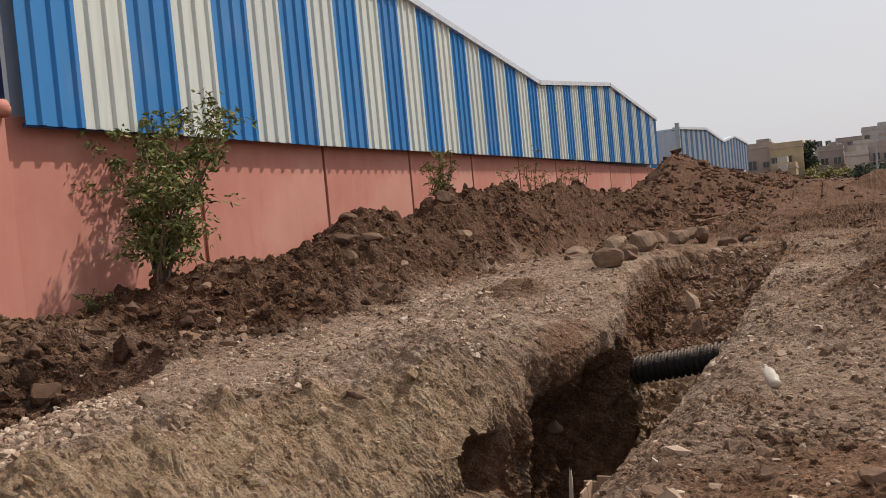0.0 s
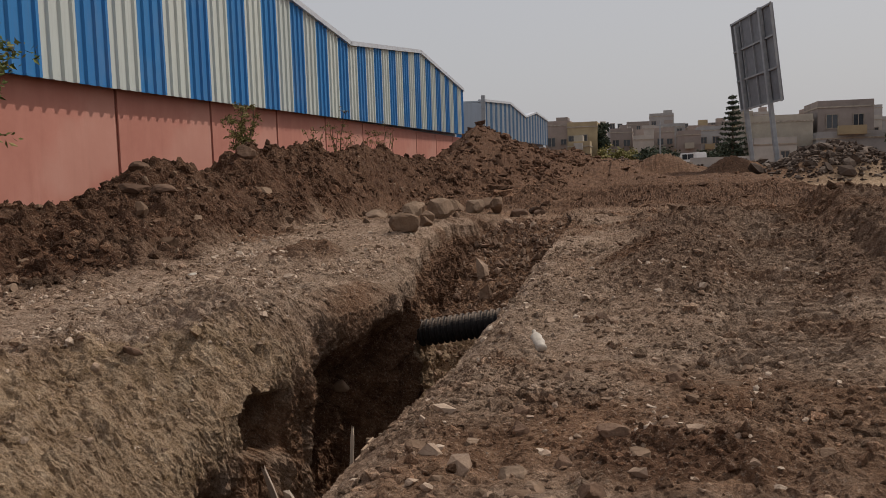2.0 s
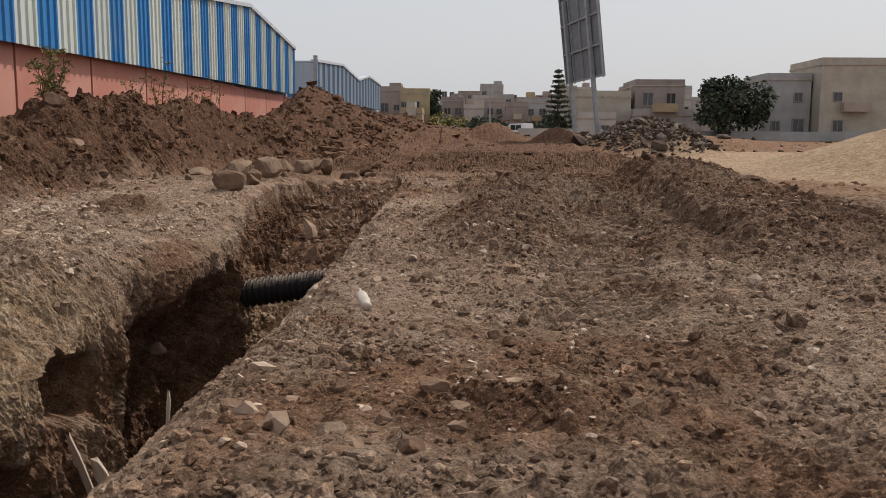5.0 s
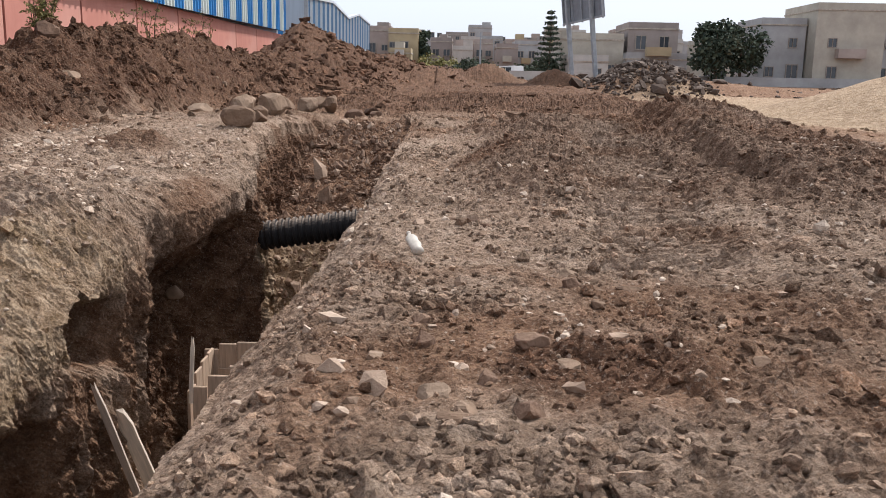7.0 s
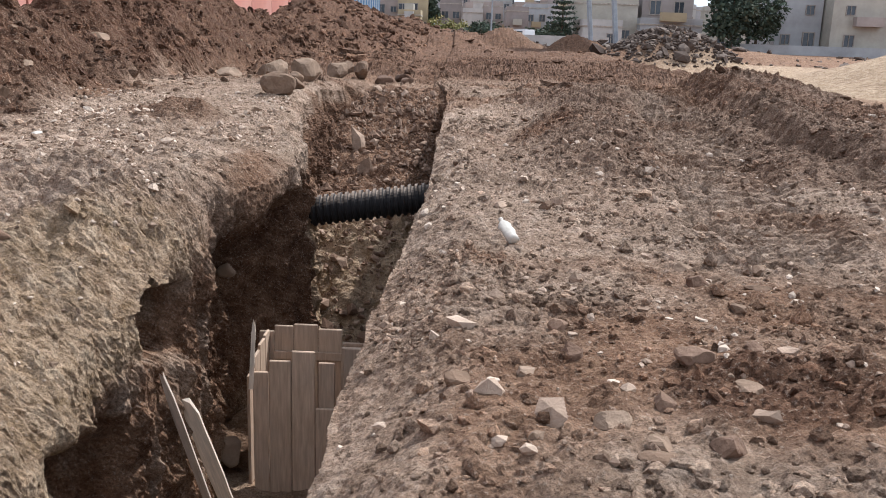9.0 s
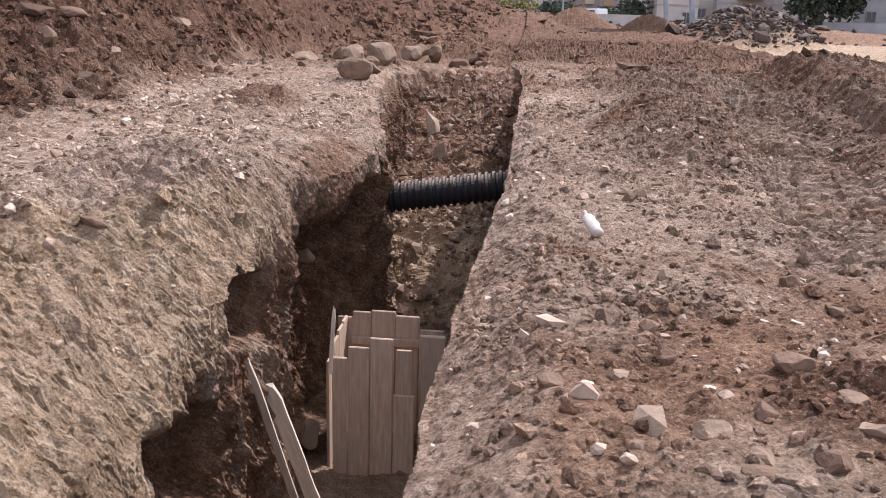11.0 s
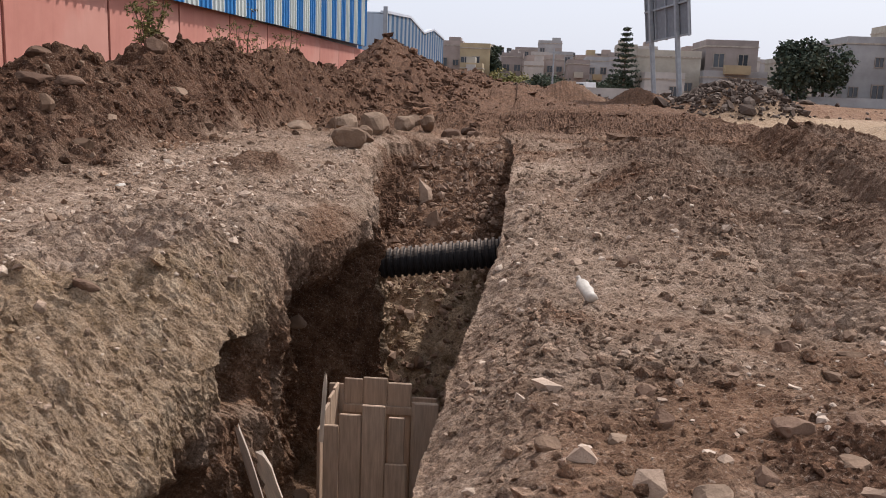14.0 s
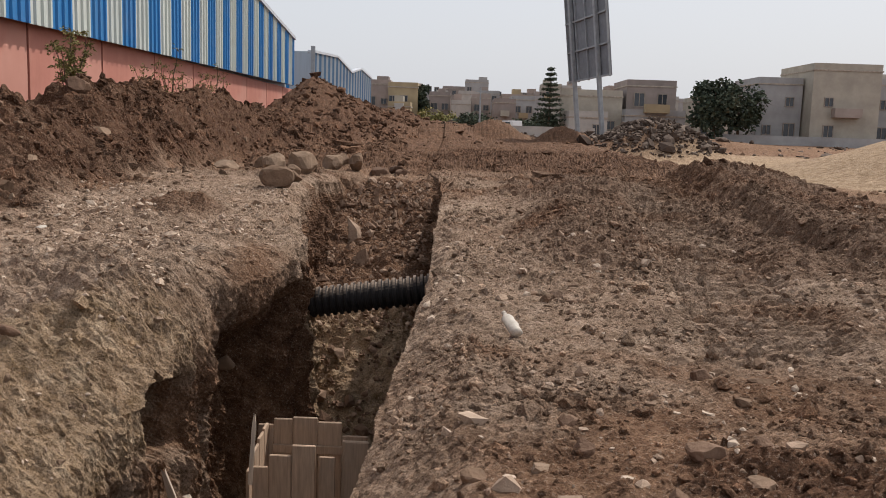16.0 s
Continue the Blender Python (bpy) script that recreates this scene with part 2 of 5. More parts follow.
LEAF = leaf_material("green_leaf", (0.075, 0.098, 0.032), (0.19, 0.21, 0.075), (0.34, 0.26, 0.12))
WEED = leaf_material("dusty_leaf", (0.11, 0.105, 0.036), (0.25, 0.225, 0.085), (0.40, 0.31, 0.15))
TREE_LEAF = leaf_material("dark_tree_leaf", (0.035, 0.046, 0.036), (0.076, 0.094, 0.060), (0.128, 0.128, 0.090))
BARK = plain_material("brown_bark", (0.14, 0.095, 0.065), 0.9, vary=0.4, scale=12)
STEEL = plain_material("grey_painted_steel", (0.33, 0.34, 0.35), 0.6, 0.2, vary=0.2)
PANELBACK = plain_material("grey_panel_back", (0.21, 0.215, 0.23), 0.65, 0.1, vary=0.2)
BOTTLE = plain_material("dusty_white_plastic", (0.50, 0.44, 0.37), 0.5, vary=0.25, scale=14)
GLASS = plain_material("dark_window_glass", (0.045, 0.05, 0.058), 0.15, spec=0.6, vary=0.3)
WHITE = plain_material("white_car_paint", (0.78, 0.78, 0.77), 0.3, spec=0.5, vary=0.05)
TYRE = plain_material("black_tyre_rubber", (0.02, 0.02, 0.02), 0.8)
# haze of distance is put into the hills' pale grey-blue colour
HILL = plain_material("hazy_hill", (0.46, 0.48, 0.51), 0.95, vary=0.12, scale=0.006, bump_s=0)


# ---------------------------------------------------------------- mesh helpers
def link(name, me, mat, parent=None, label=""):
    me.materials.append(mat)
    ob = new(name, me)
    if parent is not None:
        ob.parent = parent
    if label:
        ob["label"] = label
    return ob


def part(name, bm, mat, parent=None, label="", smooth=False):
    me = bpy.data.meshes.new(name)
    bm.to_mesh(me)
    bm.free()
    if smooth:
        me.shade_smooth()
    return link(name, me, mat, parent, label)


def raw(name, verts, faces):
    """A mesh from number arrays: all faces with equally many corners."""
    me = bpy.data.meshes.new(name)
    verts = np.asarray(verts, np.float32)
    faces = np.asarray(faces, np.int32)
    k = faces.shape[1]
    me.vertices.add(len(verts))
    me.vertices.foreach_set("co", verts.ravel())
    me.loops.add(faces.size)
    me.loops.foreach_set("vertex_index", faces.ravel())
    me.polygons.add(len(faces))
    me.polygons.foreach_set("loop_start", np.arange(0, faces.size, k, dtype=np.int32))
    me.polygons.foreach_set("loop_total", np.full(len(faces), k, np.int32))
    me.update(calc_edges=True)
    me.shade_flat()
    return me


def empty(name, m, label, category, group="", kind=""):
    ob = new(name)
    ob.matrix_basis = m
    return tagged(ob, label, category, group, kind)


def box(x0, y0, z0, x1, y1, z1, bevel=0.0, bm=None):
    bm = bm or bmesh.new()
    r = bmesh.ops.create_cube(bm, size=1, matrix=Matrix.Translation(((x0 + x1) / 2, (y0 + y1) / 2, (z0 + z1) / 2)) @ Matrix.Diagonal((x1 - x0, y1 - y0, z1 - z0, 1)))
    if bevel:
        es = list({e for v in r["verts"] for e in v.link_edges})
        bmesh.ops.bevel(bm, geom=es, offset=bevel, segments=1, affect='EDGES')
    return bm


def tube(points, radii, sides=8, bm=None):
    bm = bm or bmesh.new()
    rings = []
    for i, (p, r) in enumerate(zip(points, radii)):
        p = Vector(p)
        a = Vector(points[max(i - 1, 0)])
        b = Vector(points[min(i + 1, len(points) - 1)])
        q = (b - a).to_track_quat('Z', 'Y')
        rings.append([bm.verts.new(p + q @ Vector((r * math.cos(2 * math.pi * k / sides), r * math.sin(2 * math.pi * k / sides), 0))) for k in range(sides)])
    for A, B in zip(rings, rings[1:]):
        for k in range(sides):
            bm.faces.new((A[k], A[(k + 1) % sides], B[(k + 1) % sides], B[k]))
    bm.faces.new(rings[0][::-1])
    bm.faces.new(rings[-1])
    return bm


def stone_shape(seed, sub=2, rough=0.25, squash=0.7, cuts=11, soft=0.95, grain=0.16):
    """An uneven stone of about unit radius."""
    bm = bmesh.new()
    bmesh.ops.create_icosphere(bm, subdivisions=sub, radius=1)
    co = np.array([v.co[:] for v in bm.verts])
    fa = np.array([[v.index for v in f.verts] for f in bm.faces])
    bm.free()
    r = np.random.default_rng(seed)
    o = r.uniform(0, 50, 3)
    d = 1 + rough * fbm(co[:, 0] + o[0], co[:, 1] + o[1], co[:, 2] + o[2], 0.9, 3, seed)
    co = co * d[:, None]
    for _ in range(cuts):
        n = r.normal(size=3)
        n /= np.linalg.norm(n)
        k = r.uniform(0.5, 0.82)
        over = np.clip(co @ n - k, 0, None)
        co = co - np.outer(over, n) * soft
    if sub == 1:
        co = co * r.uniform(0.6, 1.3, (len(co), 1)) * r.uniform(0.85, 1.15, co.shape)
    else:
        co = co * (1 + grain * fbm(co[:, 0] + o[1], co[:, 1] + o[2], co[:, 2] + o[0], 0.45, 4, seed + 1))[:, None]
    co[:, 2] *= squash
    return co, fa


# ---------------------------------------------------------------- the ground's form
Y_BASE = ([-60, 0, 5, 7, 15, 21, 50, 100, 300, 4000], [-0.1, 0.10, 0.14, 0.10, 0.38, 0.55, 1.05, 1.2, 1.3, 1.3])
Y_LIP_L = ([-9, 2, 4, 5, 6.4, 7.6, 8.4, 8.7, 9.0, 9.8, 10.6, 12, 14, 17, 20.3], [-0.9, -1.1, -1.24, -1.34, -1.45, -1.45, -1.38, -1.3, -1.22, -1.03, -1.02, -1.42, -1.72, -1.80, -1.3])
Y_LIP_R = ([-9, 2, 4, 5, 6, 7, 8, 9.5, 12, 16, 18.5, 20.3], [0.07, 0.12, 0.16, 0.15, 0.17, 0.21, 0.27, 0.34, 0.33, 0.36, 0.3, 0.0])
Y_FLOOR = ([-9, -7.5, -6, 3, 10.4, 11.3, 12.5, 13.5, 15, 17, 19, 20.3], [0.1, 0.05, -2.6, -2.6, -2.6, -2.15, -1.25, -0.9, -0.55, -0.1, 0.32, 0.55])
Y_WALL_L = ([-9, 2, 4, 5, 6.4, 7.6, 8.3, 8.8, 10.1, 10.7, 11.4, 13, 17, 20.3], [-0.9, -1.10, -1.26, -1.38, -1.53, -1.54, -1.50, -1.95, -1.95, -1.12, -1.12, -1.6, -1.8, -1.35])
Y_CREST = ([8.5, 9.8, 11, 11.6, 12.3, 12.7, 13.4, 14.5, 15.4, 16.2, 17.0, 18.2, 21.4, 24, 27, 32.7, 34.5, 42.0, 52.8, 76, 135, 160],
           [0.55, 0.95, 1.05, 1.18, 1.43, 1.62, 1.76, 1.63, 1.48, 1.48, 1.94, 2.16, 2.28, 2.14, 2.02, 1.85, 2.0, 3.25, 2.85, 2.5, 2.0, 1.2])
Y_FOOT = ([8, 9.4, 11, 13, 15.7, 20.3, 25, 30, 36, 42, 55, 135], [-4.6, -3.95, -4.15, -4.3, -4.5, -4.8, -4.6, -4.0, -2.6, -1.5, -1.6, -2.0])


def mound(x, y, cx, cy, h, rx, ry=None):
    d = np.sqrt(((x - cx) / rx) ** 2 + ((y - cy) / (ry or rx)) ** 2)
    return h * (1 - ss(0, 1, d)) ** 0.8


def track(x, y):
    """The lane that a crawler has pressed."""
    return ss(0.62, 0.45, np.abs(x - 3.0 - 0.125 * (y - 8.9))) * ss(6.0, 7.5, y) * (1 - ss(20, 22, y))


def zones(x, y):
    """How far each place is fresh dark spoil, pale gravel or sand."""
    foot = np.interp(y, *Y_FOOT)
    edge = 0.35 * fbm(x, y, 0, 1.2, 3, 40)
    dark = ss(0.15, -0.5, x - foot + edge) * ss(7.6, 9.2, y + edge) * (1 - ss(120, 170, y))
    dark = np.maximum(dark, 0.6 * ss(0.45, 0.9, 1.2 - np.hypot((x - 2.3) / 1.3, (y - 12.3) / 3.8) + edge))
    dark = np.maximum(dark, 0.55 * ss(0.3, 0.9, 1.1 - np.hypot((x - 5.0) / 2.6, (y - 13.6) / 4.4) + edge))
    dark = np.maximum(dark, 0.75 * ss(0.35, 0.75, 1.1 - np.hypot((x - 1.9) / 0.85, (y - 4.5) / 0.62) + edge))
    dark = np.maximum(dark, 0.8 * ss(0.3, 0.9, 1.1 - np.hypot((x + 0.7) / 1.3, (y - 17.5) / 2.2) + edge))
    dark = np.maximum(dark, 0.75 * ss(0.2, 0.7, 1 - np.hypot((x - 10.5) / 5.0, (y - 46) / 5.0) + edge))
    dark = np.maximum(dark, 0.5 * ss(0.2, 0.8, 1.1 - np.hypot((x - 4) / 9.0, (y - 27) / 7.0) + edge))
    dark = np.maximum(dark, 0.8 * ss(-4.5, -5.2, x + edge) * ss(9.5, 7.5, y) * ss(-12, -8, x))
    dark = np.maximum(dark, 0.2 * ss(0.12, 0.5, fbm(x, y, 0, 1.9, 3, 45)) * (1 - ss(30, 60, y)))
    pale = 1.0 * ss(0.15, 0.6, 1.15 - np.hypot((x + 2.7) / 1.7, (y - 8.6) / 3.4) + edge)
    pale = np.maximum(pale, 0.85 * ss(0.2, 0.9, 1.15 - np.hypot((x + 3.1) / 2.0, (y - 5.0) / 2.4) + edge))
    pale = np.maximum(pale, 0.75 * ss(0.2, 0.7, 1.0 - np.hypot((x - 0.95) / 0.6, (y - 13.6) / 3.4) + edge))
    pale = np.maximum(pale, 0.28 * ss(1.0, 0.35, x + edge) * ss(-0.3, 0.2, x) * (1 - ss(12, 16, y)))
    pale = np.maximum(pale, 0.85 * ss(-0.45, 0.1, fbm(x, y, 0, 1.5, 3, 44)) * (1 - ss(16, 24, y)))
    rough = ss(8.6, 9.7, y + 0.8 * edge) * (1 - ss(17.5, 20, y)) * ss(1.2, 1.9, x + edge) * (1 - ss(7, 9, x))
    dark = np.maximum(dark, 0.6 * rough * (1 - 0.5 * track(x, y)))
    dark = np.maximum(dark, 0.72 * ss(19, 24, y + 3 * edge) * (1 - ss(80, 110, y)) * ss(9.5, 7.0, x + 2 * edge))
    pale = np.maximum(pale, 0.8 * ss(0.2, 0.8, 1.1 - np.hypot((x - 2.9) / 2.6, (y - 7.0) / 1.9) + edge))
    chamfer = 0.7 * ss(0.62, 0.3, x - np.interp(y, *Y_LIP_R) + 0.5 * edge) * ss(-0.25, 0.0, x) * (1 - ss(9, 13, y))
    pale = np.maximum(pale, chamfer)
    dark = dark * (1 - chamfer)
    dark = np.maximum(dark, 0.7 * ss(0.3, 0.8, 1.1 - np.hypot((x + 2.6) / 0.9, (y - 11.1) / 0.8) + edge))
    pale = pale * (1 - ss(0.3, 0.8, 1.1 - np.hypot((x + 2.6) / 0.9, (y - 11.1) / 0.8) + edge))
    dark = dark * (1 - 0.85 * pale * (x < -1.2) * ss(-5.0, -4.2, x) * (y < 11))
    sand = ss(0.0, 0.5, 1 - np.hypot((x - 18) / 12.5, (y - 38) / 21.0) + edge * 0.5)
    sand = np.maximum(sand, ss(0.0, 0.4, 1 - np.hypot((x - 5) / 5.0, (y - 54) / 5.0) + edge * 0.5))
    rim = np.interp(y, [3, 5, 6.4, 6.8, 7.3, 7.9], [-2.6, -2.6, -2.36, -2.12, -1.72, -1.42])
    face = ss(-0.25, 0.12, x - rim + 0.4 * edge) * ss(-0.6, -0.9, x) * ss(8.3, 7.6, y)
    sand = np.maximum(sand, 0.95 * face)
    pale = pale * (1 - 0.7 * face)
    flat = ss(0.0, 0.5, x - foot + edge) * ss(0.05, -0.2, x - rim + 0.3 * edge) * (1 - ss(10.0, 11.5, y + edge)) * ss(2, 4, y)
    pale = np.maximum(pale, 0.95 * flat)
    dark = dark * (1 - 0.8 * flat)
    dark = dark * (1 - face)
    return dark, pale, sand


def bank(x, y, detail=True):
    """Height of the undug ground with its spoil heaps."""
    x, y = np.broadcast_arrays(np.asarray(x, float), np.asarray(y, float))
    base = np.interp(y, *Y_BASE)
    z = base + 0.17 * ss(-0.8, -2.0, x) * (1 - ss(14, 22, y))
    # bank that sags towards the near part of the trench
    lip = np.interp(y, *Y_LIP_L)
    sag = np.interp(y, [0, 3, 5.3, 6.0, 6.6, 7.6, 8.4, 9.5], [0.9, 0.9, 0.9, 0.72, 0.52, 0.42, 0.2, 0.1])
    wide = np.interp(y, [3, 5, 6.4, 6.8, 7.3, 7.9, 9], [1.35, 1.25, 0.95, 0.74, 0.42, 0.26, 0.2])
    z = z - sag * (1 - np.clip((lip - x) / wide, 0, 1)) ** 1.05 * (x < 0)
    z = z - np.interp(y, [6, 9, 13], [0.28, 0.16, 0.06]) * (1 - np.clip((x - np.interp(y, *Y_LIP_R) + 0.07 * fbm(x, y, 0, 0.5, 2, 90)) / np.interp(y, [6, 10], [0.5, 0.3]), 0, 1)) ** 1.25 * (x > -0.4)
    # spoil ridge along the boundary wall
    crest = np.interp(y, *Y_CREST) + 0.10 * fbm(x * 0, y, 0, 1.2, 3, 5)
    foot = np.interp(y, *Y_FOOT)
    xc = np.interp(y, [9, 14, 40, 60], [-6.7, -6.1, -5.9, -5.0]) + 0.4 * fbm(x * 0, y, 3, 3.0, 2, 6)
    t = np.clip((x - xc) / (foot - xc), 0, 1)
    front = crest - (crest - base) * (0.8 * t + 0.2 * t * t)
    back = np.maximum(crest - (xc - x) * 0.6, np.minimum(crest, base + 0.65))
    ridge = np.where(x > xc, front, back)
    on = ss(8.0, 10.5, y) * (1 - ss(120, 170, y)) * ss(0.0, -0.4, x - foot) * ss(-13, -9.5, x)
    z = z + np.maximum(ridge - z, 0) * on
    # ground by the wall before the ridge begins, and the hollow beside it
    z = z + (0.66 - z) * ss(-6.2, -7.8, x) * (1 - ss(8.5, 10.5, y)) * ss(-200, -100, x)
    pit = ss(-4.45, -4.75, x + 0.12 * fbm(x, y, 0, 0.8, 2, 7) + 0.25 * (y - 6)) * ss(-7.2, -5.6, x) * (1 - ss(6.4, 7.6, y))
    z = z - 0.75 * pit
    # pushed-up soil on the open side
    berm = 0.24 * np.where(y < 17.5, ss(12.0, 16.5, y + 0.5 * fbm(x, y, 0, 1.6, 2, 77)), 1 - ss(17.5, 20.0, y)) * ss(1.9, 2.8, x) * (1 - ss(5.4, 7.4, x))
    step = 0.28 * ss(4.55, 4.85, x + 0.25 * fbm(x, y, 0, 1.2, 2, 8)) * ss(9.0, 11.0, y) * (1 - ss(16.5, 19.5, y)) * (1 - ss(5.8, 7.6, x))
    row = mound(x, y, 2.15, 12.8, 0.24, 1.0, 4.2) + mound(x, y, -2.6, 11.2, 0.14, 1.0, 0.9)
    z = z - 0.5 * ss(6.2, 8.8, x) * ss(15.5, 20.5, y) * (1 - ss(66, 90, y))
    z = z + berm + step + row
    z = z + mound(x, y, 20.5, 32.5, 2.2, 9, 9) + mound(x, y, 10.7, 46, 1.75, 4.6, 4) + mound(x, y, 6.0, 46, 0.8, 1.8)
    z = z + mound(x, y, -5.6, 42, 0.45, 3.4, 5) + mound(x, y, -1.0, 60, 1.1, 5, 4) + mound(x, y, 3.0, 66, 0.9, 4, 3) + mound(x, y, 2.6, 51, 1.0, 2.6, 3) + mound(x, y, -0.6, 47, 0.9, 3, 4) + mound(x, y, 17, 62, 1.0, 10, 4)
    if detail:
        dark, pale, sand = zones(x, y)
        near = 1 - ss(60, 140, np.abs(y))
        calm = 1 - 0.6 * sand * ss(3, 8, x)
        z = z + near * (0.045 * fbm(x, y, 0, 0.8, 3, 11) * calm + 0.10 * fbm(x, y, 0, 2.8, 2, 12) * ss(12, 22, y))
        lump = fbm(x, y, 0, 0.33, 3, 13)
        z = z + near * dark * (0.15 * np.abs(lump) + 0.05 * lump + 0.16 * np.maximum(fbm(x, y, 0, 0.6, 2, 15), 0) + 0.22 * fbm(x, y, 0, 1.7, 2, 70) * ss(-3.5, -4.5, x))
        rough = 0.55 + 0.9 * ss(-0.3, 0.5, fbm(x, y, 0, 1.6, 2, 17))
        z = z + near * calm * rough * (0.055 * np.abs(fbm(x, y, 0, 0.24, 3, 14)) + 0.034 * np.abs(fbm(x, y, 0, 0.10, 2, 16)))
        some = ss(-0.25, 0.45, fbm(x, y, 0, 1.3, 2, 61)) * calm * (1 - ss(40, 70, y))
        z = z + some * (0.5 * lumps(x, y, 0.30, 71, 0.12) + 0.8 * lumps(x, y, 0.13, 62, 0.4) + 1.1 * lumps(x, y, 0.06, 63, 0.6)) + (1 - some) * calm * 0.8 * lumps(x, y, 0.055, 69, 0.45)
        z = z + dark * (1 - ss(60, 90, y)) * (1.0 * lumps(x, y, 0.46, 64, 0.45) * ss(-3.0, -4.2, x) + 1.1 * lumps(x, y, 0.20, 65, 0.65) + 1.1 * lumps(x, y, 0.09, 66, 0.7))
        tread = ss(1.5, 2.1, x) * (1 - ss(5.0, 6.2, x)) * ss(4.9, 6.2, y) * (1 - ss(17, 19, y))
        slope = ss(-3.4, -2.4, x) * ss(-0.9, -1.3, x) * ss(8.8, 7.6, y)
        z = z + slope * (0.22 * fbm(x, y * 1.6, 0, 0.6, 3, 73) + 0.10 * np.abs(fbm(x * 0.6 + 0.4 * y, y * 1.5, 0, 0.2, 4, 74)) + 0.9 * lumps(x, y, 0.2, 75, 0.35) + 1.0 * lumps(x, y, 0.075, 85, 0.5) + 0.9 * lumps(x, y, 0.045, 86, 0.5))
        bars = np.sin(2 * np.pi * (y + 0.10 * x + 0.08 * fbm(x, y, 0, 0.9, 2, 19)) / 0.21)
        z = z + 0.016 * tread * bars * (0.75 + 0.9 * fbm(x, y, 0, 0.8, 2, 18))
        z = z + track(x, y) * (0.045 * np.maximum(bars, -0.4) - 0.09)
    return z


def build_ground():
    def steps(a, b, n):
        return list(np.linspace(a, b, n, endpoint=False))
    ys = steps(-60, -8, 14) + steps(-8, 2.4, 40) + steps(2.4, 8.0, 380) + steps(8.0, 13, 210) + steps(13, 20, 170) + steps(20, 35, 120)
    ys += steps(35, 70, 120) + list(70 * (4000 / 70) ** np.linspace(0, 1, 50))
    ys = np.array(ys)
    dl = list(np.linspace(0, 1.6, 70, endpoint=False)) + list(np.linspace(1.6, 4.5, 80, endpoint=False)) + list(np.linspace(4.5, 9, 80, endpoint=False)) + list(9 * (3500 / 9) ** np.linspace(0, 1, 32))
    dr = list(np.linspace(0, 2.4, 125, endpoint=False)) + list(np.linspace(2.4, 6, 115, endpoint=False)) + list(np.linspace(6, 12, 60, endpoint=False)) + list(np.linspace(12, 40, 60, endpoint=False)) + list(40 * (3500 / 40) ** np.linspace(0, 1, 26))
    nw, nf = 84, 26
    n = len(ys)
    live = ss(-8.8, -6.5, ys) * (1 - ss(18.6, 20.2, ys))
    wob = 0.12 * fbm(ys * 0, ys, 0, 0.55, 3, 21) + 0.075 * fbm(ys * 0, ys, 0, 0.2, 3, 22)
    lip_l = np.interp(ys, *Y_LIP_L) + wob
    lip_r = np.interp(ys, *Y_LIP_R) + 0.05 * fbm(ys * 0, ys, 5, 0.6, 3, 23)
    X, Y, Z, W = [], [], [], []
    for d in dl[::-1]:
        x = lip_l - d
        X.append(x), Y.append(ys), Z.append(bank(x, ys)), W.append(ys * 0)
    zl, zr = bank(lip_l, ys), bank(lip_r, ys)
    low = np.minimum(zl, zr)
    floor = np.minimum(np.interp(ys, *Y_FLOOR), low) * live + low * (1 - live)
    wall_l = np.interp(ys, *Y_WALL_L) + 0.08 * fbm(ys * 0, ys, 2, 0.7, 3, 24)
    for k in range(1, nw + 1):
        f = k / nw
        z = zl + (floor - zl) * f
        dep = zl - z
        under = ss(0.1, 0.9, dep + 0.14 * fbm(ys * 0, ys, z, 0.4, 3, 25))
        x = lip_l + (wall_l - lip_l) * under * live
        slant = 0.22 * (ys - 6.0)
        hollow = 0.42 * np.exp(-((ys - 7.2) / 0.42) ** 6 - ((z + 0.60 + 0.25 * (ys - 7.2)) / 0.26) ** 6) + 0.42 * np.exp(-((ys - 5.9) / 0.52) ** 6 - ((z + 1.25 + slant) / 0.34) ** 6)
        x = x - hollow + live * ss(0.05, 0.4, dep) * (0.14 * fbm(ys * 0, ys * 1.7, z * 0.7, 0.45, 4, 26) + 0.10 * fbm(ys * 0, ys * 2.2, z * 0.6, 0.18, 3, 27)
                                                        + 0.07 * np.abs(fbm(ys * 0, ys * 3.0, z * 0.8, 0.3, 3, 87)) + 0.5 * lumps(ys, z, 0.22, 81, 0.3) + 0.9 * lumps(ys, z, 0.09, 82, 0.45))
        x = x + live * (0.12 * f + 0.08 * f ** 4)
        X.append(x), Y.append(ys), Z.append(z), W.append(ss(0.1, 0.45, dep) * live)
    x_fl = X[-1]
    x_fr = lip_r + 0.08 * live
    for k in range(1, nf):
        f = k / nf
        x = x_fl + (x_fr - x_fl) * f
        z = floor + live * (0.10 * fbm(x, ys, 0, 0.5, 3, 28) + 0.05 * fbm(x, ys, 0, 0.15, 3, 29) + ss(10.4, 11.5, ys) * (0.22 * np.abs(fbm(x, ys, 0, 0.42, 3, 30)) + lumps(x, ys, 0.32, 67, 0.6) + lumps(x, ys, 0.15, 68, 0.6)))
        z = z - 0.28 * ss(10.8, 12, ys) * (1 - ss(14, 16, ys)) * ss(0.62, 0.95, f)
        X.append(x), Y.append(ys), Z.append(np.minimum(z, np.maximum(zl, zr)) * live + (1 - live) * bank(x, ys)), W.append(ys * 0 + 0.6 * live)
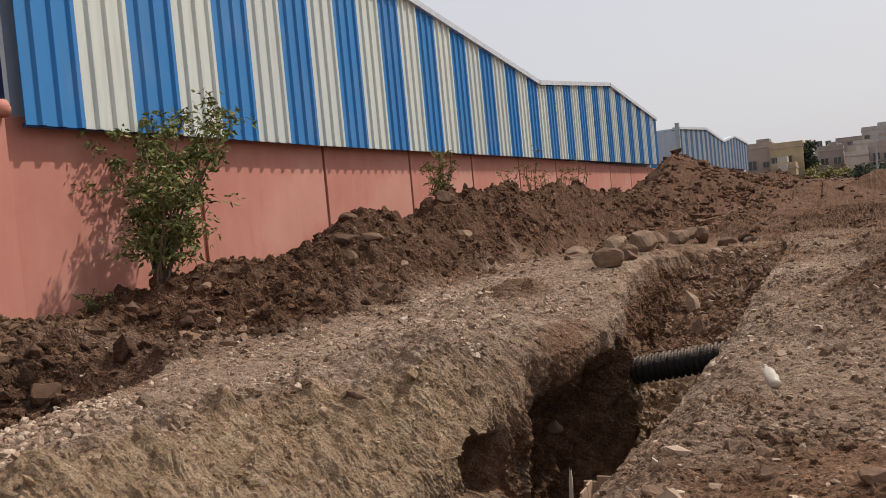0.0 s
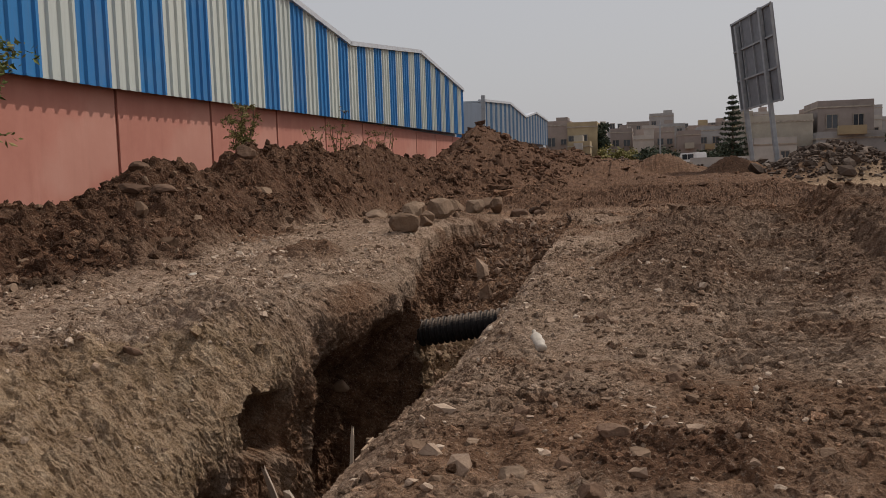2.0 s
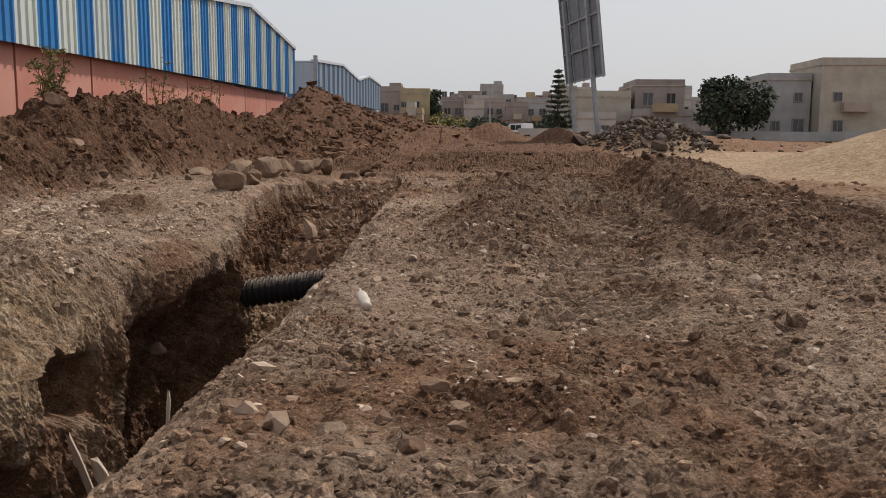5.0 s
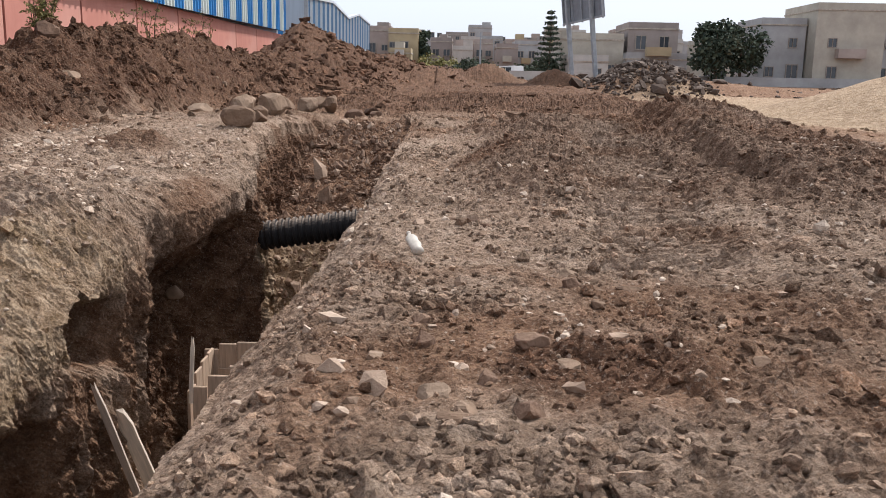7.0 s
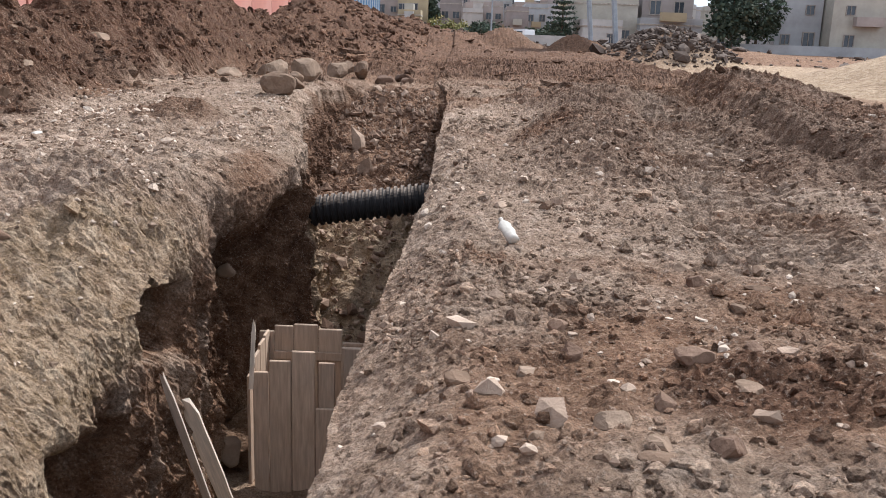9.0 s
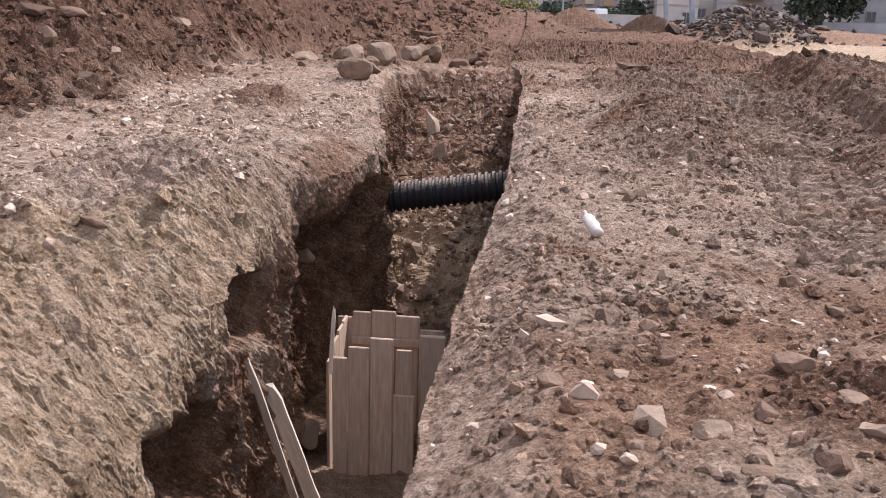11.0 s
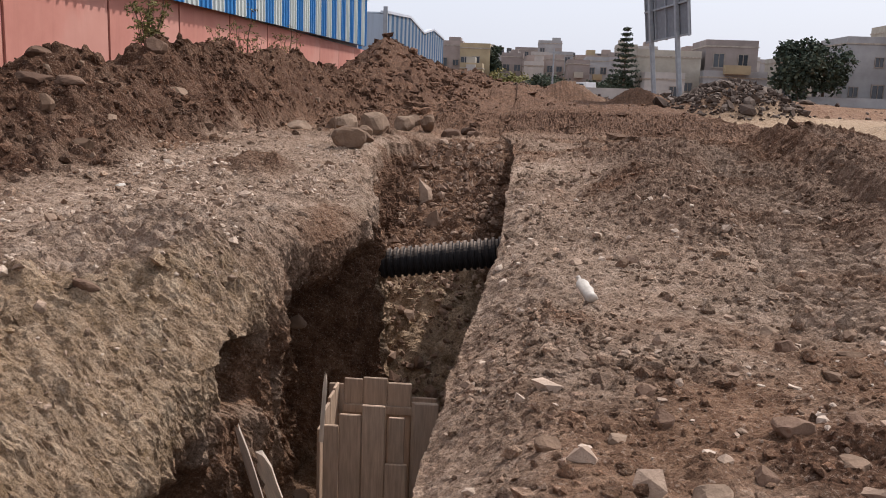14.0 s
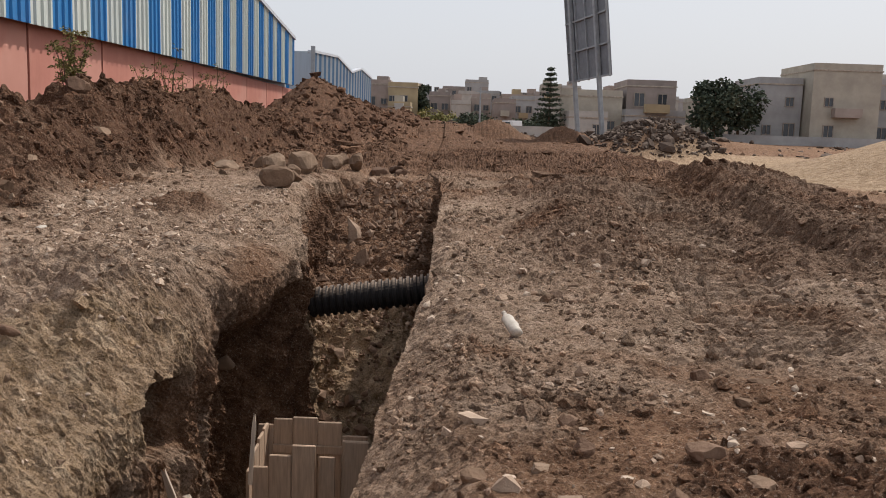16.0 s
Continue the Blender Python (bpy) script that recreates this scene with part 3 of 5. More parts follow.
    for k in range(nw, 0, -1):
        f = k / nw
        z = zr + (floor - zr) * f
        x = lip_r + 0.12 * live * ss(0, 0.5, zr - z) + live * ss(0.05, 0.4, zr - z) * (0.08 * fbm(ys * 0, ys, z, 0.4, 3, 31) - 1.0 * lumps(ys, z, 0.2, 83, 0.5) - 1.0 * lumps(ys, z, 0.1, 84, 0.5))
        X.append(x), Y.append(ys), Z.append(z), W.append(ss(0.1, 0.45, zr - z) * live)
    for d in dr:
        x = lip_r + d
        X.append(x), Y.append(ys), Z.append(bank(x, ys)), W.append(ys * 0)
    X, Y, Z, W = (np.array(a) for a in (X, Y, Z, W))
    m = len(X)
    # crumbled surface: every point is shifted at random, more so in the rough patches
    rng = np.random.default_rng(8)
    sx = np.minimum(np.hypot(np.gradient(X, axis=0), np.gradient(Z, axis=0)), 0.08)
    sy = np.minimum(np.abs(np.gradient(Y, axis=1)), 0.08)
    close = ss(2.0, 2.6, Y) * (1 - ss(30, 45, Y)) * (1 - ss(9, 12, np.abs(X)))
    patchy = 0.30 + 0.70 * ss(-0.25, 0.4, fbm(X, Y, Z, 0.7, 3, 91))
    dk, pl, sd = zones(X, Y)
    flatter = 1 - 0.5 * pl * (X < -1.0) - 0.25 * pl * (X > 0) - 0.45 * sd * (X < 0) - 0.45 * ss(-3.6, -4.6, X)
    amp = close * np.clip(patchy + 0.4 * dk, 0, 1.0) * flatter
    X = X + 0.30 * close * sx * rng.uniform(-1, 1, X.shape)
    Y = Y + 0.30 * close * sy * rng.uniform(-1, 1, X.shape)
    Z = Z + amp * 0.5 * (sx + sy) * (rng.uniform(0, 1, X.shape) ** 2.2 * 1.25 - 0.25)
    X = X + 0.5 * (W > 0.3) * amp * sx * rng.uniform(-1, 1, X.shape)
    i = np.arange(m * n).reshape(m, n)
    faces = np.stack([i[:-1, :-1], i[1:, :-1], i[1:, 1:], i[:-1, 1:]], -1).reshape(-1, 4)
    me = raw("ground", np.stack([X, Y, Z], -1).reshape(-1, 3), faces)
    dark, pale, sand = zones(X, Y)
    # shade of the side hollow and right wall is put in as dark soil
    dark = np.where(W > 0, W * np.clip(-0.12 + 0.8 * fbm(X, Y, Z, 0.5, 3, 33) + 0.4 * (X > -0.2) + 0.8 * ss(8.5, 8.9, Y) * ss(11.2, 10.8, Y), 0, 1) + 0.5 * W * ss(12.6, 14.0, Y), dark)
    pale = pale * (1 - ss(0, 0.5, W)) + 0.65 * W * ss(-0.1, 0.3, fbm(X, Y * 1.5, Z, 0.35, 3, 35)) * (Y < 8.8)
    sand = sand * (1 - ss(0.2, 1.0, W)) + 0.9 * ss(0, 0.5, W) * ss(-0.35, -0.8, Z) * (Y > 10.8) * (Y < 13.2)
    sand = np.maximum(sand, 0.7 * W * ss(-2.2, -2.5, Z))
    dark = dark * (1 - 0.8 * ss(-0.35, -0.8, Z) * (Y > 10.8) * (Y < 13.2))
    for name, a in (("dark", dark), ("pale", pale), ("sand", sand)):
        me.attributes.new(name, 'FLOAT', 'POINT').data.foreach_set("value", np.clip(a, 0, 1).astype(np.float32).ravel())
    smooth = np.ones(len(faces), bool)
    smooth[(Y[:-1, :-1] < 32).ravel() & (np.abs(X[:-1, :-1]) < 10).ravel() & (Y[:-1, :-1] > 2.2).ravel()] = False
    me.polygons.foreach_set("use_smooth", smooth)
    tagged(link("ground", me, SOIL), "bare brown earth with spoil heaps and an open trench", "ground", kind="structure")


build_ground()


def drop(x, y):
    return float(bank(np.array([x]), np.array([y]))[0])


# ---------------------------------------------------------------- boundary wall
WALL_X = -8.78
JOINTS = [12.42 + 4.0 * k for k in range(-1, 24)]


def build_boundary_wall():
    wall = empty("boundary_wall", pose(WALL_X, 8.5, 0.6), "salmon-pink painted precast wall with dark vertical joints", "wall", kind="structure")
    inv = Matrix.Translation((-WALL_X, -8.5, -0.6))
    bm = box(WALL_X - 0.20, JOINTS[0] + 0.05, 0.3, WALL_X, JOINTS[1] - 0.05, 3.55, 0.006)
    bm.transform(inv)
    first = part("panel", bm, PINK, wall)
    for k, y in enumerate(JOINTS[1:-1]):
        o = new("panel", first.data)
        o.parent = wall
        o.location = (0, 4.0 * (k + 1), 0)
    bm = box(WALL_X - 0.16, JOINTS[0] - 0.06, 0.3, WALL_X - 0.035, JOINTS[0] + 0.06, 3.54)
    bm.transform(inv)
    post = part("post", bm, JOINT, wall, "dark red-brown joint post")
    for k in range(1, len(JOINTS)):
        o = new("post", post.data)
        o.parent = wall
        o.location = (0, 4.0 * k, 0)
    bm = box(WALL_X - 0.22, 7.5, 0.3, WALL_X + 0.10, 8.58, 3.70, 0.012)
    bm.transform(inv)
    part("pier", bm, PINK, wall)
    bm = box(WALL_X - 0.2, -40, 0.2, WALL_X, 7.5, 3.55, 0.01)
    bm.transform(inv)
    part("panel", bm, PINK, wall)
    bm = box(WALL_X - 0.2, 7.2, 0.2, WALL_X + 0.06, 12.3, 0.70, 0.02)
    bm.transform(inv)
    part("plinth", bm, CONCRETE, wall, "grey cement plinth")


build_boundary_wall()


# ---------------------------------------------------------------- sheds
def rib_profile(width):
    """Offsets (along, out) of a trapezoid-ribbed sheet, three ribs wide."""
    pts = []
    p = width / 3
    for k in range(3):
        s = k * p
        pts += [(s, 0), (s + 0.60 * p, 0), (s + 0.68 * p, 0.05), (s + 0.90 * p, 0.05), (s + 0.98 * p, 0)]
    pts.append((width, 0))
    return pts


def eave(y):
    """Lower edge of the cladding, which rises with the ground."""
    return 3.40 + 0.0095 * max(y - 16.0, 0.0)


def sheet(name, y0, width, x, top, mat, parent, origin):
    prof = rib_profile(width)
    v, f = [], []
    for a, o in prof:
        v.append((x + o - origin[0], y0 + a - origin[1], eave(y0 + a) - origin[2]))
        v.append((x + o - origin[0], y0 + a - origin[1], top(y0 + a) - origin[2]))
    m = len(v)
    for px, py, pz in list(v):
        v.append((px - 0.012, py, pz))
    for k in range(len(prof) - 1):
        f.append((2 * k, 2 * k + 2, 2 * k + 3, 2 * k + 1))
        f.append((m + 2 * k, m + 2 * k + 1, m + 2 * k + 3, m + 2 * k + 2))
        f.append((2 * k, m + 2 * k, m + 2 * k + 2, 2 * k + 2))
        f.append((2 * k + 1, 2 * k + 3, m + 2 * k + 3, m + 2 * k + 1))
    return link(name, raw(name, v, f), mat, parent)


def build_shed(label, y0, y1, x, z0, line, blue_mat, cream_mat, facade=False):
    top = lambda y: float(np.interp(y, *line))
    o = (x, y0, z0)
    shed = empty("factory_shed", pose(*o), label, "industrial building")
    y, k = y0, 0
    while y < y1 - 0.05:
        w = min(1.02, y1 - y)
        blue = k % 2 == 0
        sheet("sheet_panel", y, w, x, top, blue_mat if blue else cream_mat, shed, o)
        y += w
        k += 1
    ys = [p for p in line[0] if y0 < p < y1]
    ys = [y0] + ys + [y1]
    for a, b in zip(ys, ys[1:]):
        bm = bmesh.new()
        vs = [bm.verts.new((dx, yy - y0, top(yy) - z0 + dz)) for dx in (-0.35, 0.13) for dz in (-0.06, 0.10) for yy in (a - 0.02, b + 0.02)]
        bmesh.ops.convex_hull(bm, input=vs)
        part("ridge_flashing", bm, RIDGE, shed, "pale grey metal edge flashing")
    for a, b in zip(ys, ys[1:]):
        bm = bmesh.new()
        vs = [bm.verts.new((dx, yy - y0, top(yy) - z0 + dz)) for dx in (-30, -0.36) for dz in (-0.08, 0.02) for yy in (a, b)]
        bmesh.ops.convex_hull(bm, input=vs)
        part("roof", bm, GREYBLUE, shed)
    bm = bmesh.new()
    vs = [bm.verts.new((dx, yy - y0, zz - z0)) for dx in (-30, -0.4) for yy in (y0 + 0.1, y1 - 0.1) for zz in (0.4, top(yy) - 0.15)]
    bmesh.ops.convex_hull(bm, input=vs)
    part("inner_wall", bm, GREYBLUE, shed)
    bm = bmesh.new()
    bmesh.ops.convex_hull(bm, input=[bm.verts.new((dx, yy - y0, eave(yy) - z0 + dz)) for dx in (-0.07, -0.02) for dz in (-0.03, 0.03) for yy in (y0, y1)])
    part("bottom_trim", bm, DARKBLUE, shed, "dark blue drip trim")
    if facade:
        bm = box(-2.3, -0.03, -0.4, -1.5, 0.03, top(y0) - z0 - 0.2)
        part("end_panel", bm, BLUE, shed, "blue end sheet")
        bm = box(-1.5, -0.05, -0.4, -0.05, 0.03, top(y0) - z0 - 0.1)
        part("end_panel", bm, GREYBLUE, shed, "pale grey end sheet")
        bm = box(-30, -0.02, -2.5, -2.3, 0.03, top(y0) - z0 - 0.3)
        part("end_panel", bm, BLUE, shed, "blue end sheet")
        bm = box(-0.15, -0.1, -0.4, 0.1, 0.1, top(y0) - z0 + 0.35)
        part("corner_post", bm, STEEL, shed)
    return shed


build_shed("long shed clad in blue and cream ribbed metal stripes", 8.78, 50.2, -8.53, 3.42,
           ([8.7, 20.3, 30.4, 40.4, 50.3], [6.4, 7.4, 6.22, 7.2, 6.24]), BLUE, CREAM)
build_shed("farther shed clad in faded blue and grey ribbed metal", 57.0, 94.5, -8.53, 3.42,
           ([56.9, 67.9, 77, 84.5, 94.6], [6.15, 6.75, 6.2, 7.0, 6.75]), FADED_BLUE, FADED_CREAM, True)


def build_downpipe():
    d = empty("downpipe", pose(-8.62, 8.45, 3.5), "dark blue rainwater pipe with clay-coloured outlet", "pipe")
    part("pipe", tube([(0, 0, 0.12), (0, 0, 4.0)], [0.09, 0.09], 12), DARKBLUE, d, smooth=True)
    part("outlet", tube([(0.0, 0.0, 0.16), (0.03, 0, 0.1), (0.04, 0, -0.0)], [0.13, 0.14, 0.12], 12), PINK, d, smooth=True)


build_downpipe()


# ---------------------------------------------------------------- loose stones and clods
def scattered(name, label, category, mat, xs, ys, sizes, seed, sub=1, squash=0.7, sink=0.42, rough=0.45, height=None):
    """Countless small stones in one mesh, each resting on the ground."""
    r = np.random.default_rng(seed)
    shapes = [stone_shape(seed * 10 + k, sub, rough, squash) for k in range(6)]
    n = len(xs)
    zs = (height or bank)(xs, ys)
    pick = r.integers(0, 6, n)
    vv, ff, off = [], [], 0
    for k, (co, fa) in enumerate(shapes):
        s = np.where(pick == k)[0]
        if not len(s):
            continue
        a = r.uniform(0, 2 * np.pi, len(s))
        st = r.uniform(0.65, 1.35, (len(s), 3)) * sizes[s, None]
        p = co[None] * st[:, None, :]
        tilt = r.normal(0, 0.35, len(s))
        y1 = p[..., 1] * np.cos(tilt)[:, None] - p[..., 2] * np.sin(tilt)[:, None]
        z1 = p[..., 1] * np.sin(tilt)[:, None] + p[..., 2] * np.cos(tilt)[:, None]
        x2 = p[..., 0] * np.cos(a)[:, None] - y1 * np.sin(a)[:, None]
        y2 = p[..., 0] * np.sin(a)[:, None] + y1 * np.cos(a)[:, None]
        q = np.stack([x2 + xs[s, None], y2 + ys[s, None], z1 + zs[s, None] + squash * sizes[s, None] * (1 - 2 * sink) * 0.5], -1)
        vv.append(q.reshape(-1, 3))
        ff.append((fa[None] + (np.arange(len(s)) * len(co))[:, None, None] + off).reshape(-1, 3))
        off += len(s) * len(co)
    me = raw(name, np.concatenate(vv), np.concatenate(ff))
    if mat is CRUMB:
        order = np.concatenate([np.repeat(np.where(pick == k)[0], len(shapes[k][0])) for k in range(6)])
        for key, a in zip(("dark", "pale", "sand"), zones(xs, ys)):
            me.attributes.new(key, 'FLOAT', 'POINT').data.foreach_set("value", np.clip(a[order], 0, 1).astype(np.float32))
    return tagged(link(name, me, mat), label, category, kind="stuff")


def strew(n, x0, x1, y0, y1, seed, keep, power=1.0):
    r = np.random.default_rng(seed)
    x = r.uniform(x0, x1, n)
    y = y0 + (y1 - y0) * r.uniform(0, 1, n) ** power
    k = r.uniform(0, 1, n) < keep(x, y)
    lip_l, lip_r = np.interp(y, *Y_LIP_L), np.interp(y, *Y_LIP_R)
    k &= (x < lip_l - 0.12) | (x > lip_r + 0.06) | (y > 20.3)
    return x[k], y[k], r


def clumpy(x, y, seed, size=0.8):
    return 0.12 + 0.88 * ss(-0.15, 0.55, fbm(x, y, 0, size, 2, seed))


x, y, r = strew(50000, 0.2, 7.5, 2.7, 14, 101, lambda x, y: clumpy(x, y, 51), 1.6)
scattered("soil_crumbs", "small brown soil crumbs strewn over the bare earth", "crumbs", CRUMB, x, y, 0.008 + 0.012 * r.exponential(0.8, len(x)), 1, 1, 0.8, 0.3)
x, y, r = strew(9000, 0.2, 7, 2.7, 13, 112, lambda x, y: clumpy(x, y, 72, 1.0), 1.5)
scattered("gravel", "small pale stones strewn over the bare earth", "gravel", PEBBLE, x, y, 0.007 + 0.013 * r.exponential(0.8, len(x)), 12, 1, 0.8, 0.3)
x, y, r = strew(9000, 0.2, 9, 2.7, 18, 102, lambda x, y: clumpy(x, y, 52, 1.1), 1.4)
scattered("soil_clods", "crumbly brown soil clods strewn over the bare earth", "clods", CRUMB, x, y, 0.012 + 0.02 * r.exponential(0.8, len(x)), 2, 1, 0.75)
x, y, r = strew(45000, -7, -1.1, 3.0, 14, 103, lambda x, y: clumpy(x, y, 53) * (1 - zones(x, y)[0]) * (1 - 0.85 * zones(x, y)[2]), 1.4)
scattered("gravel", "small pale stones strewn over the trench bank", "gravel", PEBBLE, x, y, 0.008 + 0.014 * r.exponential(0.8, len(x)), 3, 1, 0.7, 0.3)
x, y, r = strew(3200, -7, -1.1, 3.0, 14, 104, lambda x, y: clumpy(x, y, 54), 1.3)
scattered("soil_clods", "crumbly brown soil clods on the trench bank", "clods", CRUMB, x, y, 0.012 + 0.022 * r.exponential(0.8, len(x)), 4, 1, 0.75)
x, y, r = strew(34000, -8.4, -3.4, 6, 34, 105, lambda x, y: zones(x, y)[0] * clumpy(x, y, 55), 1.6)
scattered("spoil_clods", "dark brown lumps of freshly dug spoil", "clods", CRUMB, x, y, 0.016 + 0.034 * r.exponential(0.8, len(x)), 5, 1, 0.8)
x, y, r = strew(9000, -8.4, -1.5, 26, 62, 113, lambda x, y: zones(x, y)[0] * clumpy(x, y, 76, 1.4), 1.0)
scattered("spoil_clods", "dark brown lumps of the far spoil heap", "clods", CRUMB, x, y, 0.05 + 0.07 * r.exponential(0.8, len(x)), 13, 1, 0.8)
x, y, r = strew(700, -8.4, -3.4, 6, 32, 106, lambda x, y: zones(x, y)[0] * clumpy(x, y, 56), 1.4)
scattered("spoil_stones", "tan stones lodged in the spoil heap", "stones", ROCK, x, y, 0.025 + 0.04 * r.exponential(0.7, len(x)), 6, 2, 0.75)
x, y, r = strew(7000, 1.0, 8.5, 3.2, 19, 107, lambda x, y: np.maximum(zones(x, y)[0] - 0.1, 0) * clumpy(x, y, 57, 0.6), 1.2)
scattered("spoil_clods", "dark reddish-brown lumps of pushed-up soil", "clods", CRUMB, x, y, 0.008 + 0.018 * r.exponential(0.8, len(x)), 7, 2, 0.8)
x, y, r = strew(5000, -6, 22, 16, 60, 108, lambda x, y: clumpy(x, y, 58, 3.0) * (1 - zones(x, y)[2]), 1.5)
scattered("soil_clods", "brown clods and stones over the farther ground", "clods", CRUMB, x, y, 0.03 + 0.06 * r.exponential(0.8, len(x)), 8, 1, 0.7)
x, y, r = strew(5200, 6.2, 15, 42, 50, 109, lambda x, y: ss(0.0, 0.6, 1 - np.hypot((x - 10.5) / 4.2, (y - 46) / 4.0)))
scattered("rubble_heap", "heap of broken masonry and earth", "rubble", RUBBLE, x, y, 0.05 + 0.085 * r.exponential(0.7, len(x)), 9, 1, 0.8, 0.25)
x, y, r = strew(3000, -4, 40, 50, 84, 110, lambda x, y: clumpy(x, y, 59, 6.0))
scattered("far_rubble", "scattered rubble on the far edge of the plot", "rubble", RUBBLE, x, y, 0.06 + 0.10 * r.exponential(0.7, len(x)), 10, 1, 0.6, 0.3)
x, y, r = strew(500, -8.4, -4.6, 4.2, 9.4, 111, lambda x, y: clumpy(x, y, 60, 0.9), 1.0)
scattered("rubble", "dark broken stones below the wall", "rubble", CLOD_DARK, x, y, 0.03 + 0.05 * r.exponential(0.7, len(x)), 11, 2, 0.7)


r = np.random.default_rng(114)
y = r.uniform(10.9, 19.0, 1500)
x = np.interp(y, *Y_LIP_L) + r.uniform(0.12, 1.0, 1500) * (np.interp(y, *Y_LIP_R) - np.interp(y, *Y_LIP_L) - 0.2)
scattered("fill_clods", "dark brown clods slumped into the trench end", "clods", CLOD, x, y, 0.015 + 0.025 * r.exponential(0.8, 1500), 14, 1, 0.8, 0.3, height=lambda a, b: np.interp(b, *Y_FLOOR) + 0.11)


def single_stone(name, label, category, mat, x, y, sx, sy, sz, turn, seed, sink=0.25, group="", sub=3, rough=0.25, worn=False):
    co, fa = stone_shape(seed, sub, rough, 1.0, 10, 0.9, 0.16) if worn else stone_shape(seed, sub, rough, 1.0)
    co = co * np.array([sx, sy, sz])
    me = raw(name, co, fa)
    ob = link(name, me, mat)
    ob.matrix_basis = pose(x, y, drop(x, y) + sz * (1 - 2 * sink), 0, 0, turn)
    return tagged(ob, label, category, group)


def build_boulders():
    rows = [(-2.08, 14.1, 0.36, 0.29, 0.24, 8), (-2.65, 16.6, 0.30, 0.30, 0.30, 60), (-2.28, 17.6, 0.40, 0.28, 0.36, 20), (-2.12, 20.3, 0.36, 0.28, 0.3, -35),
            (-1.62, 20.4, 0.28, 0.26, 0.28, 15), (-2.05, 15.4, 0.2, 0.18, 0.18, 70), (-2.85, 17.9, 0.28, 0.24, 0.26, 30), (-2.5, 19.2, 0.30, 0.26, 0.26, 0),
            (-2.25, 16.3, 0.22, 0.2, 0.2, 45), (-2.9, 21.5, 0.46, 0.36, 0.30, 20), (-2.2, 22.4, 0.40, 0.34, 0.26, 70), (-3.6, 20.3, 0.34, 0.3, 0.24, 10),
            (-1.15, 20.6, 0.30, 0.26, 0.22, 0), (-0.75, 20.9, 0.24, 0.2, 0.22, 40), (-0.6, 20.4, 0.2, 0.2, 0.16, 80), (-4.1, 19.0, 0.34, 0.28, 0.22, 5)]
    for k, (x, y, a, b, c, t) in enumerate(rows):
        q = 0.8
        single_stone("boulder", "rounded tan boulder dumped at the trench end" if k < 9 else "tan boulder lying at the foot of the spoil heap", "boulder",
                     ROCK if k < 12 or k == 15 else CLOD_DARK, x, y, a * q, b * q, c * q, t, 300 + k, (0.2 if k == 0 else 0.14) if k < 9 else 0.28, "boulders by the trench", rough=0.22, worn=True)
    rows = [(-6.15, 13.0, 0.24, 0.20, 0.15, 20), (-6.0, 12.5, 0.34, 0.26, 0.16, 50), (-5.6, 12.7, 0.28, 0.18, 0.12, 0), (-5.9, 14.1, 0.2, 0.16, 0.12, 30), (-6.3, 17.0, 0.3, 0.3, 0.26, 10)]
    for k, (x, y, a, b, c, t) in enumerate(rows):
        single_stone("boulder", "earth-covered boulder on top of the spoil heap", "boulder", CLOD_DARK, x, y, a * 0.85, b * 0.85, c * 0.8, t, 330 + k, 0.5, "boulders on the spoil")
    rows = [(1.13, 4.85, 0.075, 0.07, 0.07, 0, 1), (1.10, 5.15, 0.06, 0.06, 0.055, 40, 1), (1.19, 4.19, 0.085, 0.06, 0.06, 20, 0), (0.65, 4.53, 0.08, 0.06, 0.05, 0, 0), (1.44, 5.55, 0.065, 0.05, 0.045, 10, 0),
            (2.05, 5.6, 0.06, 0.06, 0.05, 50, 0), (1.63, 4.78, 0.10, 0.08, 0.07, 0, 1), (1.27, 3.86, 0.10, 0.07, 0.045, 20, 0), (1.75, 4.5, 0.075, 0.06, 0.05, 0, 0), (0.92, 4.62, 0.06, 0.04, 0.04, 35, 0),
            (1.40, 8.2, 0.09, 0.07, 0.07, 0, 1), (1.30, 8.0, 0.07, 0.06, 0.06, 10, 0), (1.5, 8.05, 0.06, 0.06, 0.05, 20, 1), (1.46, 7.75, 0.08, 0.06, 0.06, 70, 0), (1.22, 8.3, 0.06, 0.05, 0.05, 0, 1), (1.6, 15.7, 0.16, 0.13, 0.13, 0, 1),
            (2.0, 6.5, 0.08, 0.06, 0.05, 0, 0), (2.15, 6.3, 0.10, 0.06, 0.05, 20, 0), (2.3, 6.05, 0.11, 0.06, 0.05, 5, 0), (1.95, 6.05, 0.08, 0.07, 0.07, 30, 1), (2.45, 6.5, 0.09, 0.06, 0.045, 60, 0), (1.55, 4.05, 0.09, 0.08, 0.07, 0, 1),
            (1.32, 4.02, 0.07, 0.06, 0.05, 0, 0), (1.4, 4.35, 0.06, 0.06, 0.05, 0, 1), (-2.07, 6.3, 0.11, 0.09, 0.08, 20, 1), (-2.6, 5.4, 0.06, 0.06, 0.04, 0, 0), (1.9, 4.9, 0.06, 0.06, 0.05, 10, 1), (2.6, 4.6, 0.06, 0.05, 0.05, 0, 0)]
    for k, (x, y, a, b, c, t, d) in enumerate(rows):
        single_stone("clod" if d else "stone", "dark brown lump of earth on bare ground" if d else "tan fist-sized stone on bare ground", "clod" if d else "stone",
                     CLOD if d else ROCK, x, y, a * 0.85, b * 0.85, c * 0.85, t, 360 + k, 0.42, "lumps on the open ground", rough=0.45)


build_boulders()


